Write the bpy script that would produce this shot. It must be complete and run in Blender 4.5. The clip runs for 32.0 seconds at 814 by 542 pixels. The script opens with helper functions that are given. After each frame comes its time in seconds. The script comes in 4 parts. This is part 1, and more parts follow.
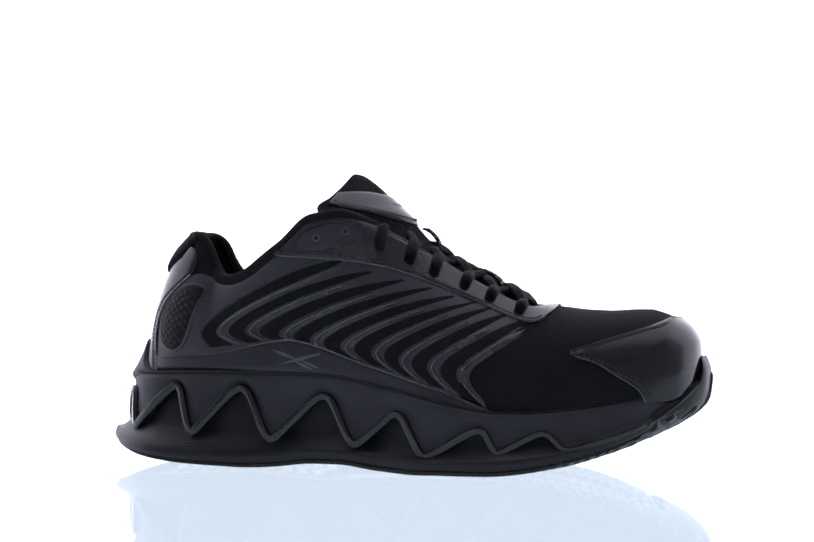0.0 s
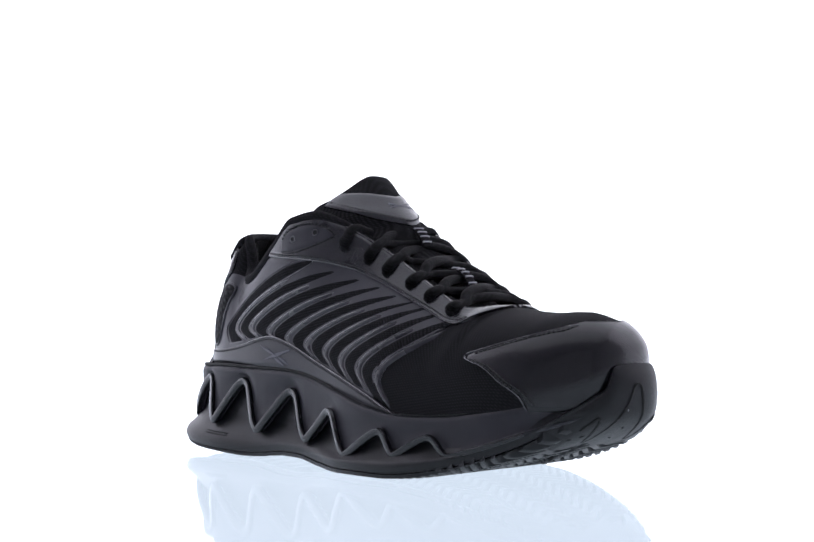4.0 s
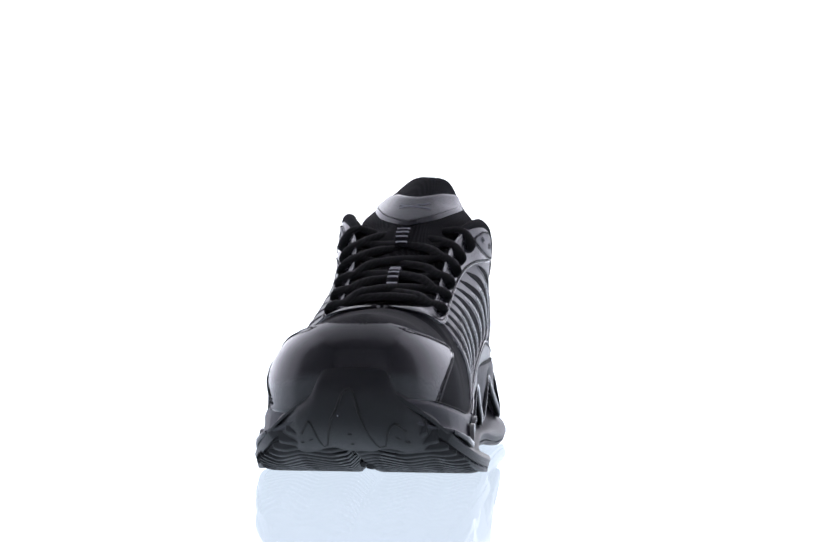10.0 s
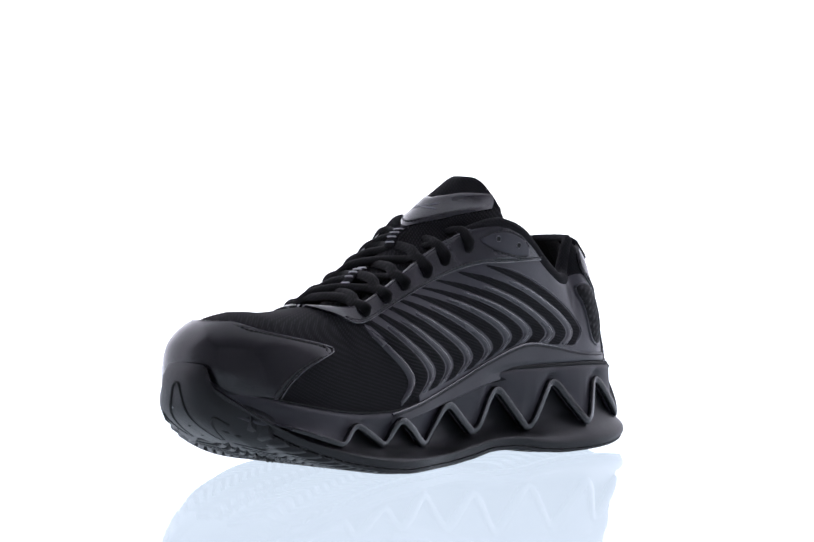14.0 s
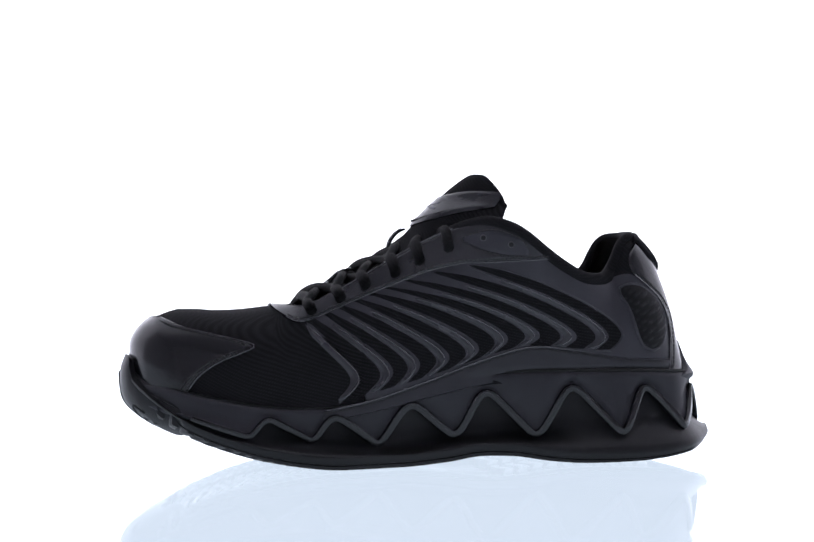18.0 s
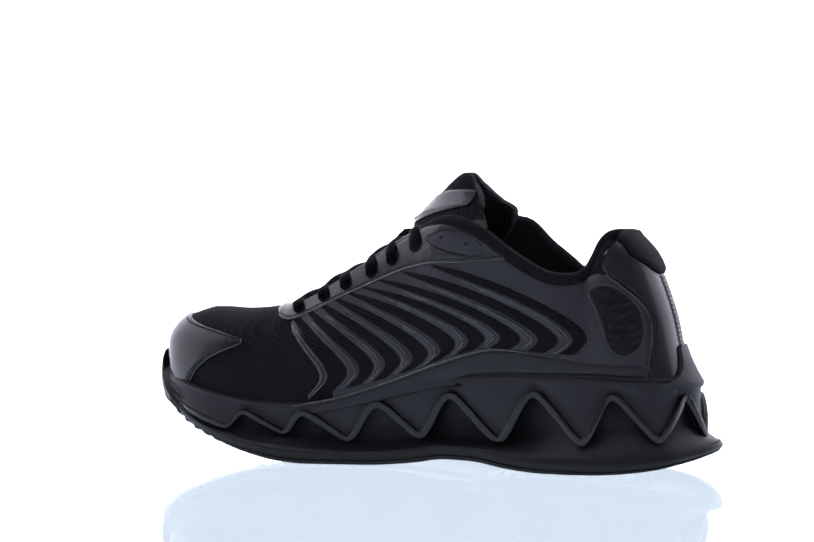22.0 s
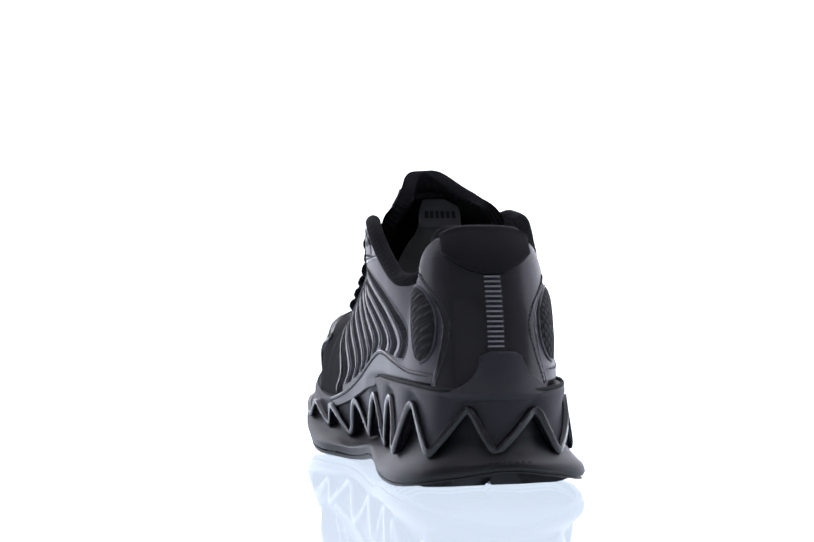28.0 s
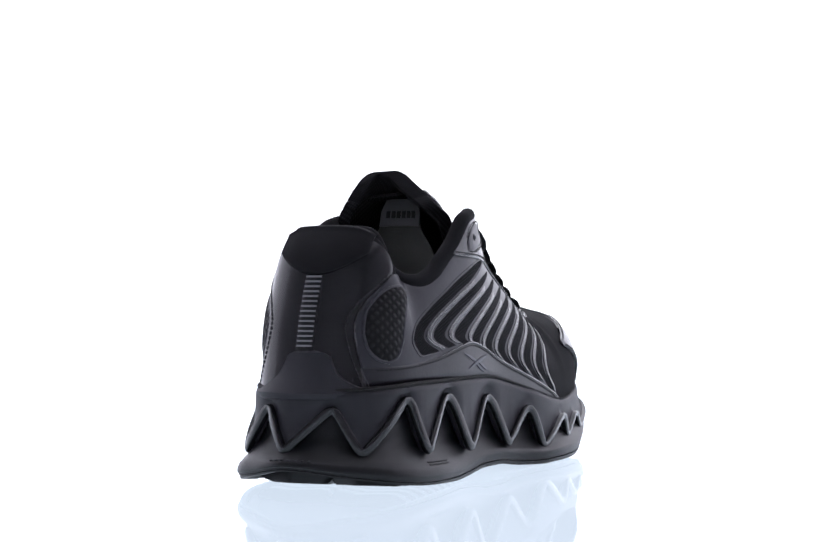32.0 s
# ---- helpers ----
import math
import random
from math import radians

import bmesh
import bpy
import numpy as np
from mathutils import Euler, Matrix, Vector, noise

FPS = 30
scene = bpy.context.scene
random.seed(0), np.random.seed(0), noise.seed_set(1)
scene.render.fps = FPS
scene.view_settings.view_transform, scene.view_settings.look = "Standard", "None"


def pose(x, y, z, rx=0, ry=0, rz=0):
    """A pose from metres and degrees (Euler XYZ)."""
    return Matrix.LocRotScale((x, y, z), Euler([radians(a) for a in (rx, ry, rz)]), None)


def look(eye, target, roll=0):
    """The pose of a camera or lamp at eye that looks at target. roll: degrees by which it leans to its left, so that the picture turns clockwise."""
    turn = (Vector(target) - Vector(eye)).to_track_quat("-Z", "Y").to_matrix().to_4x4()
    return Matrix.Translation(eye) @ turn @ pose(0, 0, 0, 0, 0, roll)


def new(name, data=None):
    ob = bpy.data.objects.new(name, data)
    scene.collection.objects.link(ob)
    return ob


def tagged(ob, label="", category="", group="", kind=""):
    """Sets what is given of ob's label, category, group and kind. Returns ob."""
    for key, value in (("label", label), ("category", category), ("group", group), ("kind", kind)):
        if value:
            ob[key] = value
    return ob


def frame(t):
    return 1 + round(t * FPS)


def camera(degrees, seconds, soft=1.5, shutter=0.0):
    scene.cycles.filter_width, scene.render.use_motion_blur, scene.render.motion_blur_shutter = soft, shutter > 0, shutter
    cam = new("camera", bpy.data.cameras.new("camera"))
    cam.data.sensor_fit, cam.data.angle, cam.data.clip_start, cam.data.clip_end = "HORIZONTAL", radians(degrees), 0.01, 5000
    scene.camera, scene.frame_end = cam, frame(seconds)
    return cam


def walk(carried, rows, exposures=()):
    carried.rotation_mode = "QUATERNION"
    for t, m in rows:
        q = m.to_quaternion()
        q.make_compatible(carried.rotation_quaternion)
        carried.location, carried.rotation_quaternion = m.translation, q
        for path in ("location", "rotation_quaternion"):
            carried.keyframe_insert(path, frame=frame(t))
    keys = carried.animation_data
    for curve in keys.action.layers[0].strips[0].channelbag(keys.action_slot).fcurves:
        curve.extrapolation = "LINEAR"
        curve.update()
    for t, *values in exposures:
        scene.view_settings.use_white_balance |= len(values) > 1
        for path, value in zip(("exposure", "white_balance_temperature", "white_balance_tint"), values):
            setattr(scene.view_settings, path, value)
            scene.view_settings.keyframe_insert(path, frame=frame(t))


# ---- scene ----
MM = 0.001

# the camera stands still; the shoe turns before it
cam = camera(26.48, 32.0, soft=1.6)
EYE = (-0.0046, -0.92, 0.101)
walk(cam, [(0, look(EYE, (-0.0046, 0, 0.101))), (32, look(EYE, (-0.0046, 0, 0.101)))])

# ---------------------------------------------------------------- light
world = bpy.data.worlds.new("studio")
scene.world = world
world.use_nodes = True
world.node_tree.nodes["Background"].inputs[0].default_value = (0.9, 0.92, 1.0, 1)
world.node_tree.nodes["Background"].inputs[1].default_value = 0.02


# ---------------------------------------------------------------- materials
def plain(name, color, rough, spec=0.5, metal=0.0):
    m = bpy.data.materials.new(name)
    m.use_nodes = True
    b = m.node_tree.nodes["Principled BSDF"]
    b.inputs["Base Color"].default_value = (*color, 1)
    b.inputs["Roughness"].default_value = rough
    b.inputs["Specular IOR Level"].default_value = spec
    b.inputs["Metallic"].default_value = metal
    return m, m.node_tree.nodes, m.node_tree.links, b


def grained(name, color, rough, scale, bump, spec=0.5, vary=0.35, dist=0.0004):
    """A surface with fine grain, broad tone changes and uneven gloss."""
    m, n, l, b = plain(name, color, rough, spec)
    tc = n.new("ShaderNodeTexCoord")
    fine = n.new("ShaderNodeTexNoise")
    fine.inputs["Scale"].default_value, fine.inputs["Detail"].default_value = scale, 4
    broad = n.new("ShaderNodeTexNoise")
    broad.inputs["Scale"].default_value, broad.inputs["Detail"].default_value = 38, 3
    for t in (fine, broad):
        l.new(tc.outputs["Object"], t.inputs["Vector"])
    ramp = n.new("ShaderNodeMapRange")
    ramp.inputs["To Min"].default_value, ramp.inputs["To Max"].default_value = 1 - vary, 1 + vary
    l.new(broad.outputs["Fac"], ramp.inputs["Value"])
    mul = n.new("ShaderNodeVectorMath")
    mul.operation = "SCALE"
    mul.inputs[0].default_value = color
    l.new(ramp.outputs["Result"], mul.inputs["Scale"])
    l.new(mul.outputs["Vector"], b.inputs["Base Color"])
    rr = n.new("ShaderNodeMapRange")
    rr.inputs["To Min"].default_value, rr.inputs["To Max"].default_value = rough - 0.03, rough + 0.03
    l.new(broad.outputs["Fac"], rr.inputs["Value"])
    l.new(rr.outputs["Result"], b.inputs["Roughness"])
    bp = n.new("ShaderNodeBump")
    bp.inputs["Strength"].default_value, bp.inputs["Distance"].default_value = bump, dist
    l.new(fine.outputs["Fac"], bp.inputs["Height"])
    l.new(bp.outputs["Normal"], b.inputs["Normal"])
    return m


def woven(name, color, rough, pitch, turn=(0.6, 0.5, 0.7), bump=0.6, spec=0.25, light=2.2):
    """Cloth: two crossed sets of fine threads."""
    m, n, l, b = plain(name, color, rough, spec)
    tc = n.new("ShaderNodeTexCoord")
    hts = []
    for k in (0, 1):
        mp = n.new("ShaderNodeMapping")
        mp.inputs["Rotation"].default_value = (turn[0] + 0.9 * k, turn[1] + 1.3 * k, turn[2])
        l.new(tc.outputs["Object"], mp.inputs["Vector"])
        w = n.new("ShaderNodeTexWave")
        w.inputs["Scale"].default_value = 0.314 / pitch
        w.inputs["Distortion"].default_value = 1.6
        w.inputs["Detail Scale"].default_value = 3.0
        l.new(mp.outputs["Vector"], w.inputs["Vector"])
        hts.append(w)
    add = n.new("ShaderNodeMath")
    add.operation = "MULTIPLY"
    l.new(hts[0].outputs["Fac"], add.inputs[0])
    l.new(hts[1].outputs["Fac"], add.inputs[1])
    mr = n.new("ShaderNodeMapRange")
    mr.inputs["To Min"].default_value, mr.inputs["To Max"].default_value = 0.5, light
    l.new(add.outputs[0], mr.inputs["Value"])
    mul = n.new("ShaderNodeVectorMath")
    mul.operation = "SCALE"
    mul.inputs[0].default_value = color
    l.new(mr.outputs["Result"], mul.inputs["Scale"])
    l.new(mul.outputs["Vector"], b.inputs["Base Color"])
    bp = n.new("ShaderNodeBump")
    bp.inputs["Strength"].default_value, bp.inputs["Distance"].default_value = bump, 0.0006
    l.new(add.outputs[0], bp.inputs["Height"])
    l.new(bp.outputs["Normal"], b.inputs["Normal"])
    return m


def glowing(name, color, strength):
    m = bpy.data.materials.new(name)
    m.use_nodes = True
    n = m.node_tree.nodes
    b = n["Principled BSDF"]
    b.inputs["Base Color"].default_value = (0.8, 0.8, 0.8, 1)
    b.inputs["Emission Color"].default_value = (*color, 1)
    b.inputs["Emission Strength"].default_value = strength
    return m


LEATHER = grained("synthetic_leather", (0.0080, 0.0078, 0.0096), 0.18, 900, 0.14, spec=0.38)
FACING = grained("facing_leather", (0.0165, 0.0160, 0.0195), 0.21, 900, 0.16, spec=0.58)
PANEL = grained("quarter_panel", (0.0360, 0.0348, 0.0416), 0.36, 700, 0.25, spec=0.28)
GUARD = grained("side_guard_film", (0.0255, 0.0246, 0.0295), 0.35, 800, 0.2, spec=0.27)
RIB = grained("rib_film", (0.0265, 0.0256, 0.0305), 0.27, 600, 0.1, spec=0.42)
PIPE = grained("raw_cut_edge", (0.028, 0.027, 0.032), 0.24, 900, 0.15, spec=1.0)
RUBBER = grained("moulded_rubber", (0.0270, 0.0262, 0.0315), 0.50, 1400, 0.2, spec=0.23)
OUTSOLE = grained("outsole_rubber", (0.0085, 0.0084, 0.0098), 0.40, 1400, 0.25, spec=0.25)
TRIM = grained("satin_rubber", (0.0066, 0.0064, 0.0080), 0.15, 1400, 0.06, spec=0.46)
CLOTH = woven("black_cloth", (0.0142, 0.0138, 0.0158), 0.88, 0.0011, bump=0.10, spec=0.12, light=1.15)
MESH = woven("open_mesh", (0.0096, 0.0094, 0.0108), 0.85, 0.0011, bump=0.5, spec=0.12, light=2.0)
PADMESH = woven("coarse_mesh", (0.0062, 0.0060, 0.0070), 0.7, 0.0030, bump=1.0, spec=0.25, light=1.8)
TABCLOTH = grained("brushed_cloth", (0.0105, 0.0102, 0.0118), 0.85, 1500, 0.3, spec=0.15)
LINING = woven("lining_cloth", (0.0115, 0.0115, 0.0122), 0.9, 0.0008, bump=0.3)
LACE = woven("lace_braid", (0.0090, 0.0088, 0.0098), 0.8, 0.0010, bump=0.22, spec=0.15, light=1.5)
THREAD = grained("thread", (0.006, 0.006, 0.007), 0.7, 2000, 0.2)
STRIP = grained("black_film", (0.004, 0.004, 0.0045), 0.4, 900, 0.1, spec=0.3)
GROOVE = plain("groove", (0.003, 0.003, 0.003), 0.8)[0]
SILVER = grained("reflective_print", (0.30, 0.30, 0.33), 0.45, 900, 0.1)
# a darker grey than SILVER, for the heel bars
DULL = grained("darker_reflective_print", (0.20, 0.20, 0.215), 0.5, 900, 0.1)
MARK = grained("tonal_print", (0.070, 0.072, 0.09), 0.5, 900, 0.1)
FELT = grained("grey_felt", (0.045, 0.046, 0.042), 0.9, 900, 0.7, vary=0.5)
BAND = grained("grey_band", (0.055, 0.055, 0.058), 0.7, 1200, 0.3)
METAL = plain("dark_eyelet", (0.065, 0.065, 0.072), 0.35, 0.5)[0]

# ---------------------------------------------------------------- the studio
# the backdrop's brightness is emission of its own; no lamp shines on it
GLOW = glowing("self_glowing_backdrop", (1.0, 0.995, 1.0), 1.0)


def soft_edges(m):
    """Puts the backdrop's light into its glow: strongest in the middle, weaker and bluish at both sides."""
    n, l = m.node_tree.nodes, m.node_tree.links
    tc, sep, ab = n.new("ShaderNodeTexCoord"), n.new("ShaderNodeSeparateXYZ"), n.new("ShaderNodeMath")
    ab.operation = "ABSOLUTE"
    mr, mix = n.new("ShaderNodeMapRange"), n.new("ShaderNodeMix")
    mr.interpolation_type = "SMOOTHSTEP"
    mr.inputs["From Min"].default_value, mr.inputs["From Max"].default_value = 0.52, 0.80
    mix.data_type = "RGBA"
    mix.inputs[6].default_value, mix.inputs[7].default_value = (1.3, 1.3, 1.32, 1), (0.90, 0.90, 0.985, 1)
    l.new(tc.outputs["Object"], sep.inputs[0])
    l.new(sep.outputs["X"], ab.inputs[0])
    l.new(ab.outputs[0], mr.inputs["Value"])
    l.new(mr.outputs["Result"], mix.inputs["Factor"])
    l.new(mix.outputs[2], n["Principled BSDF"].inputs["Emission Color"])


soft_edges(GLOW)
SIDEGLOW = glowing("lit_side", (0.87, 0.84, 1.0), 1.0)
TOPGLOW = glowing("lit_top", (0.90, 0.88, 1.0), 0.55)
DARK = grained("pale_room_paint", (0.74, 0.73, 0.75), 0.8, 60, 0.1)


def table_glass():
    m, n, l, b = plain("glowing_gloss_acrylic", (0.06, 0.06, 0.065), 0.045)
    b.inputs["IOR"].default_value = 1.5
    # bluish emission added to stand in for the light on the white table
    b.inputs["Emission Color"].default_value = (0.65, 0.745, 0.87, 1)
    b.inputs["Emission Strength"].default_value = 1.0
    tc = n.new("ShaderNodeTexCoord")
    noise_t = n.new("ShaderNodeTexNoise")
    noise_t.inputs["Scale"].default_value, noise_t.inputs["Detail"].default_value = 1, 3
    stretch = n.new("ShaderNodeMapping")
    stretch.inputs["Scale"].default_value = (14, 120, 1)
    l.new(tc.outputs["Object"], stretch.inputs["Vector"])
    l.new(stretch.outputs["Vector"], noise_t.inputs["Vector"])
    bp = n.new("ShaderNodeBump")
    bp.inputs["Strength"].default_value, bp.inputs["Distance"].default_value = 0.02, 0.0004
    l.new(noise_t.outputs["Fac"], bp.inputs["Height"])
    l.new(bp.outputs["Normal"], b.inputs["Normal"])
    return m


def link_mesh(name, verts, faces, mat, parent=None, label="", smooth=True, sharp=40, scale=1.0):
    me = bpy.data.meshes.new(name)
    v = np.asarray(verts, dtype=float).reshape(-1, 3) * scale
    me.from_pydata(v.tolist(), [], [tuple(int(i) for i in f) for f in faces])
    me.materials.append(mat)
    me.validate()
    bm = bmesh.new()
    bm.from_mesh(me)
    bmesh.ops.recalc_face_normals(bm, faces=bm.faces)
    bm.to_mesh(me)
    bm.free()
    if smooth:
        me.polygons.foreach_set("use_smooth", [True] * len(me.polygons))
        me.set_sharp_from_angle(angle=radians(sharp))
    ob = new(name, me)
    if parent is not None:
        ob.parent = parent
    if label:
        ob["label"] = label
    return ob


def slab(name, lo, hi, mat, label, category):
    x0, y0, z0 = lo
    x1, y1, z1 = hi
    v = [(x, y, z) for x in (x0, x1) for y in (y0, y1) for z in (z0, z1)]
    f = [(0, 1, 3, 2), (4, 6, 7, 5), (0, 4, 5, 1), (2, 3, 7, 6), (0, 2, 6, 4), (1, 5, 7, 3)]
    return tagged(link_mesh(name, v, f, mat, smooth=False), label, category, kind="structure")


slab("table_top", (-1.28, -0.60, -0.05), (1.28, 2.4, 0.0), table_glass(), "glossy white acrylic table top with added bluish glow", "table top")
slab("table_base", (-1.2, -0.5, -0.75), (1.2, 2.4, -0.05), DARK, "pale painted base under the table top", "table base")
slab("floor", (-2.05, -3.05, -0.8), (2.05, 2.45, -0.75), DARK, "pale painted studio floor", "floor")
slab("wall_north", (-2.05, 2.4, -0.75), (2.05, 2.45, 2.2), GLOW, "white studio backdrop, its light put in as surface glow", "wall")
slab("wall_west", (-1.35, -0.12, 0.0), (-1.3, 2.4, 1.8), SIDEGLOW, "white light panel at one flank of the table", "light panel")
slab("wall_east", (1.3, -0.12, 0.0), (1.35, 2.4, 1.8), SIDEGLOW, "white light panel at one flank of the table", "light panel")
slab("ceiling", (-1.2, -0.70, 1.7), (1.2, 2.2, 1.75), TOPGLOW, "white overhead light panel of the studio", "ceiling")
slab("wall_south", (-2.05, -3.05, -0.75), (2.05, -3.0, 2.2), DARK, "pale painted studio wall", "wall")
slab("wall_west_2", (-2.05, -3.0, -0.75), (-2.0, 2.4, 2.2), DARK, "pale painted studio wall", "wall")
slab("wall_east_2", (2.0, -3.0, -0.75), (2.05, 2.4, 2.2), DARK, "pale painted studio wall", "wall")
slab("ceiling_2", (-2.05, -3.05, 2.2), (2.05, 2.45, 2.25), DARK, "pale painted studio ceiling", "ceiling")

# ---------------------------------------------------------------- the shoe's form, in millimetres: x to the toe, y to the inner side
shoe = new("sneaker")
tagged(shoe, "black low-top sneaker with zigzag rubber sole, on glossy white table", "shoe")


def part(name, vf, mat, parent=shoe, label="", sharp=40):
    """A piece of the shoe; the last curves a little to the inner side at the heel, and the upper leans that way."""
    v = np.array(vf[0], float).reshape(-1, 3)
    heel = np.clip((-62 - v[:, 0]) / 80, 0, 1.2)
    v[:, 0] -= 1.3 * heel
    v[:, 1] += 4.7 * heel ** 1.6 + 1.9 * np.clip((v[:, 2] - 50) / 50, 0, 1) * (1 - np.clip(heel, 0, 1))
    return link_mesh(name, v, vf[1], mat, parent, label, sharp=sharp, scale=MM)


def curve(*pairs):
    """A smooth monotone curve through the pairs (x, value)."""
    xs, ys = np.array([p[0] for p in pairs], float), np.array([p[1] for p in pairs], float)
    d = np.diff(ys) / np.diff(xs)
    m = np.concatenate([[d[0]], (d[:-1] + d[1:]) / 2, [d[-1]]])
    for i in range(len(d)):
        if d[i] == 0:
            m[i] = m[i + 1] = 0
    m[1:-1] = np.where(d[:-1] * d[1:] <= 0, 0, m[1:-1])
    for i in range(len(d)):
        if d[i] != 0:
            m[i] = np.sign(d[i]) * min(abs(m[i]), 3 * abs(d[i]))
            m[i + 1] = np.sign(d[i]) * min(abs(m[i + 1]), 3 * abs(d[i]))

    def value(x):
        x = np.clip(np.asarray(x, float), xs[0], xs[-1])
        i = np.clip(np.searchsorted(xs, x) - 1, 0, len(d) - 1)
        h = xs[i + 1] - xs[i]
        t = (x - xs[i]) / h
        return (ys[i] * (1 + 2 * t) * (1 - t) ** 2 + m[i] * h * t * (1 - t) ** 2
                + ys[i + 1] * t * t * (3 - 2 * t) + m[i + 1] * h * t * t * (t - 1))
    return value


def spline(points, n, closed=False):
    """n places along a Catmull-Rom curve through the points."""
    p = np.asarray(points, float)
    k = len(p)
    if closed:
        t = np.linspace(0, k, n, endpoint=False)
        i = t.astype(int)
        a, b, c, d = p[(i - 1) % k], p[i % k], p[(i + 1) % k], p[(i + 2) % k]
    else:
        t = np.linspace(0, k - 1, n)
        i = np.minimum(t.astype(int), k - 2)
        q = np.vstack([2 * p[0] - p[1], p, 2 * p[-1] - p[-2]])
        a, b, c, d = q[i], q[i + 1], q[i + 2], q[i + 3]
    u = (t - i)[:, None]
    return 0.5 * (2 * b + (c - a) * u + (2 * a - 5 * b + 4 * c - d) * u * u + (3 * b - a - 3 * c + d) * u ** 3)


sole_top = curve((-150, 46), (-130, 47), (-100, 48), (-62, 48), (-30, 46.7), (2, 40), (28, 34), (55, 30.5),
                 (82, 31.5), (110, 36), (133, 41), (152, 45))
edge_z = curve((-160, 118), (-116, 118.5), (-111, 118), (-106.5, 113.5), (-102.5, 104), (-98, 97.5), (-91, 95.5), (-80, 99),
               (-69, 107.5), (-58, 116), (-49, 125), (-41, 127.5), (-32, 129), (-22, 126.8), (-10, 121.5), (5, 113.5),
               (24, 102.5), (44, 91), (57, 84.5), (67, 82), (77, 82.8), (92, 81.3), (106, 80.7), (118, 81.4), (160, 81.4))
edge_z_in = curve((-160, 118), (-116, 118.5), (-112, 118), (-107.6, 113.5), (-103.8, 104.5), (-99, 98.0), (-91, 96.0), (-84, 96.8), (-79, 98.8),
                  (-66, 107), (-58, 113), (-52, 117.8), (-45, 122), (-38, 124.6), (-31, 125.8), (-22, 124.6), (-10, 120.6), (5, 113.5),
                  (24, 102.5), (44, 91), (57, 84.5), (67, 82), (77, 82.8), (92, 81.3), (106, 80.7), (118, 81.4), (160, 81.4))


def top_z(x, side):
    """Height of the top edge of the upper; the inner flank is cut a little lower."""
    return np.where(np.asarray(side) > 0, edge_z_in(x), edge_z(x))


edge_w = curve((-160, 26), (-112, 26), (-107, 24.8), (-102, 24.5), (-98, 27.5), (-90, 32), (-70, 36), (-50, 38.3), (-30, 37), (-10, 29.5), (5, 25.5),
               (24, 23.6), (44, 23.4), (57, 23.4), (64, 22.5), (70, 17), (75, 9), (78, 0), (200, 0))
width_out = curve((-150, 34), (-110, 37), (-63, 44), (-22, 47), (17, 53), (45, 56), (87, 53), (120, 49.5), (150, 47))
width_in = curve((-150, 31), (-110, 34.5), (-75, 37), (-30, 37), (12, 38), (50, 41.5), (90, 42), (120, 39.5), (150, 38))
back_x = curve((0, -146), (0.25, -141.3), (0.5, -137), (0.73, -130.8), (0.87, -126), (1, -117))
front_x = curve((0, 147.3), (0.40, 149.2), (0.56, 149), (0.67, 147.6), (0.85, 141), (0.95, 133), (1, 126))
bend_n = curve((-160, 2.2), (-10, 2.05), (25, 2.35), (62, 2.45), (80, 2.7), (130, 3.3))
bend_m = curve((-160, 1.3), (-60, 1.2), (-20, 0.95), (62, 1.0), (80, 1.9), (130, 2.2))


def side_y(x, v, side):
    """Half width of the upper at x and at the share v of its height; side -1 is the outer flank, 1 the inner."""
    w = np.where(np.asarray(side) < 0, width_out(x), width_in(x))
    tw = edge_w(x) + np.where(np.asarray(side) < 0, 2.4, 1.6) * np.clip((x + 100) / 25, 0, 1) * np.clip((-28 - x) / 18, 0, 1)
    prof = np.maximum(1 - np.clip(v, 0, 1) ** bend_n(x), 0) ** (1 / bend_m(x))
    xb, xf = back_x(v), front_x(v)
    qb = np.clip((-92 - x) / (-92 - xb), 0, 1)
    qf = np.clip((x - 78) / (xf - 78), 0, 1)
    nb = np.where(np.asarray(side) > 0, 2.8, 2.3)
    e = (1 - qb ** nb) ** (1 / nb) * (1 - qf ** 2.6) ** (1 / 2.6)
    return side * e * (tw + (w - tw) * prof)


def share(x, z, side=-1):
    lo = sole_top(x) - 5
    return np.clip((z - lo) / (top_z(x, side) - lo), 0, 1)


def height(x, v, side=-1):
    lo = sole_top(x) - 5
    return lo + (top_z(x, side) - lo) * v


def on_side(x, z, side):
    x, z = np.asarray(x, float), np.asarray(z, float)
    return np.stack([x, side_y(x, share(x, z, side), side), z], -1)


def normals(g):
    a = np.gradient(g, axis=0)
    b = np.gradient(g, axis=1)
    n = np.cross(a, b)
    ln = np.linalg.norm(n, axis=-1, keepdims=True)
    n = n / np.maximum(ln, 1e-9)
    c = g - np.stack([g[..., 0] * 0.78, g[..., 1] * 0, g[..., 2] * 0 + 52], -1)
    flip = np.sign(np.median((n * c).sum(-1)))
    return n * (flip if flip else 1)


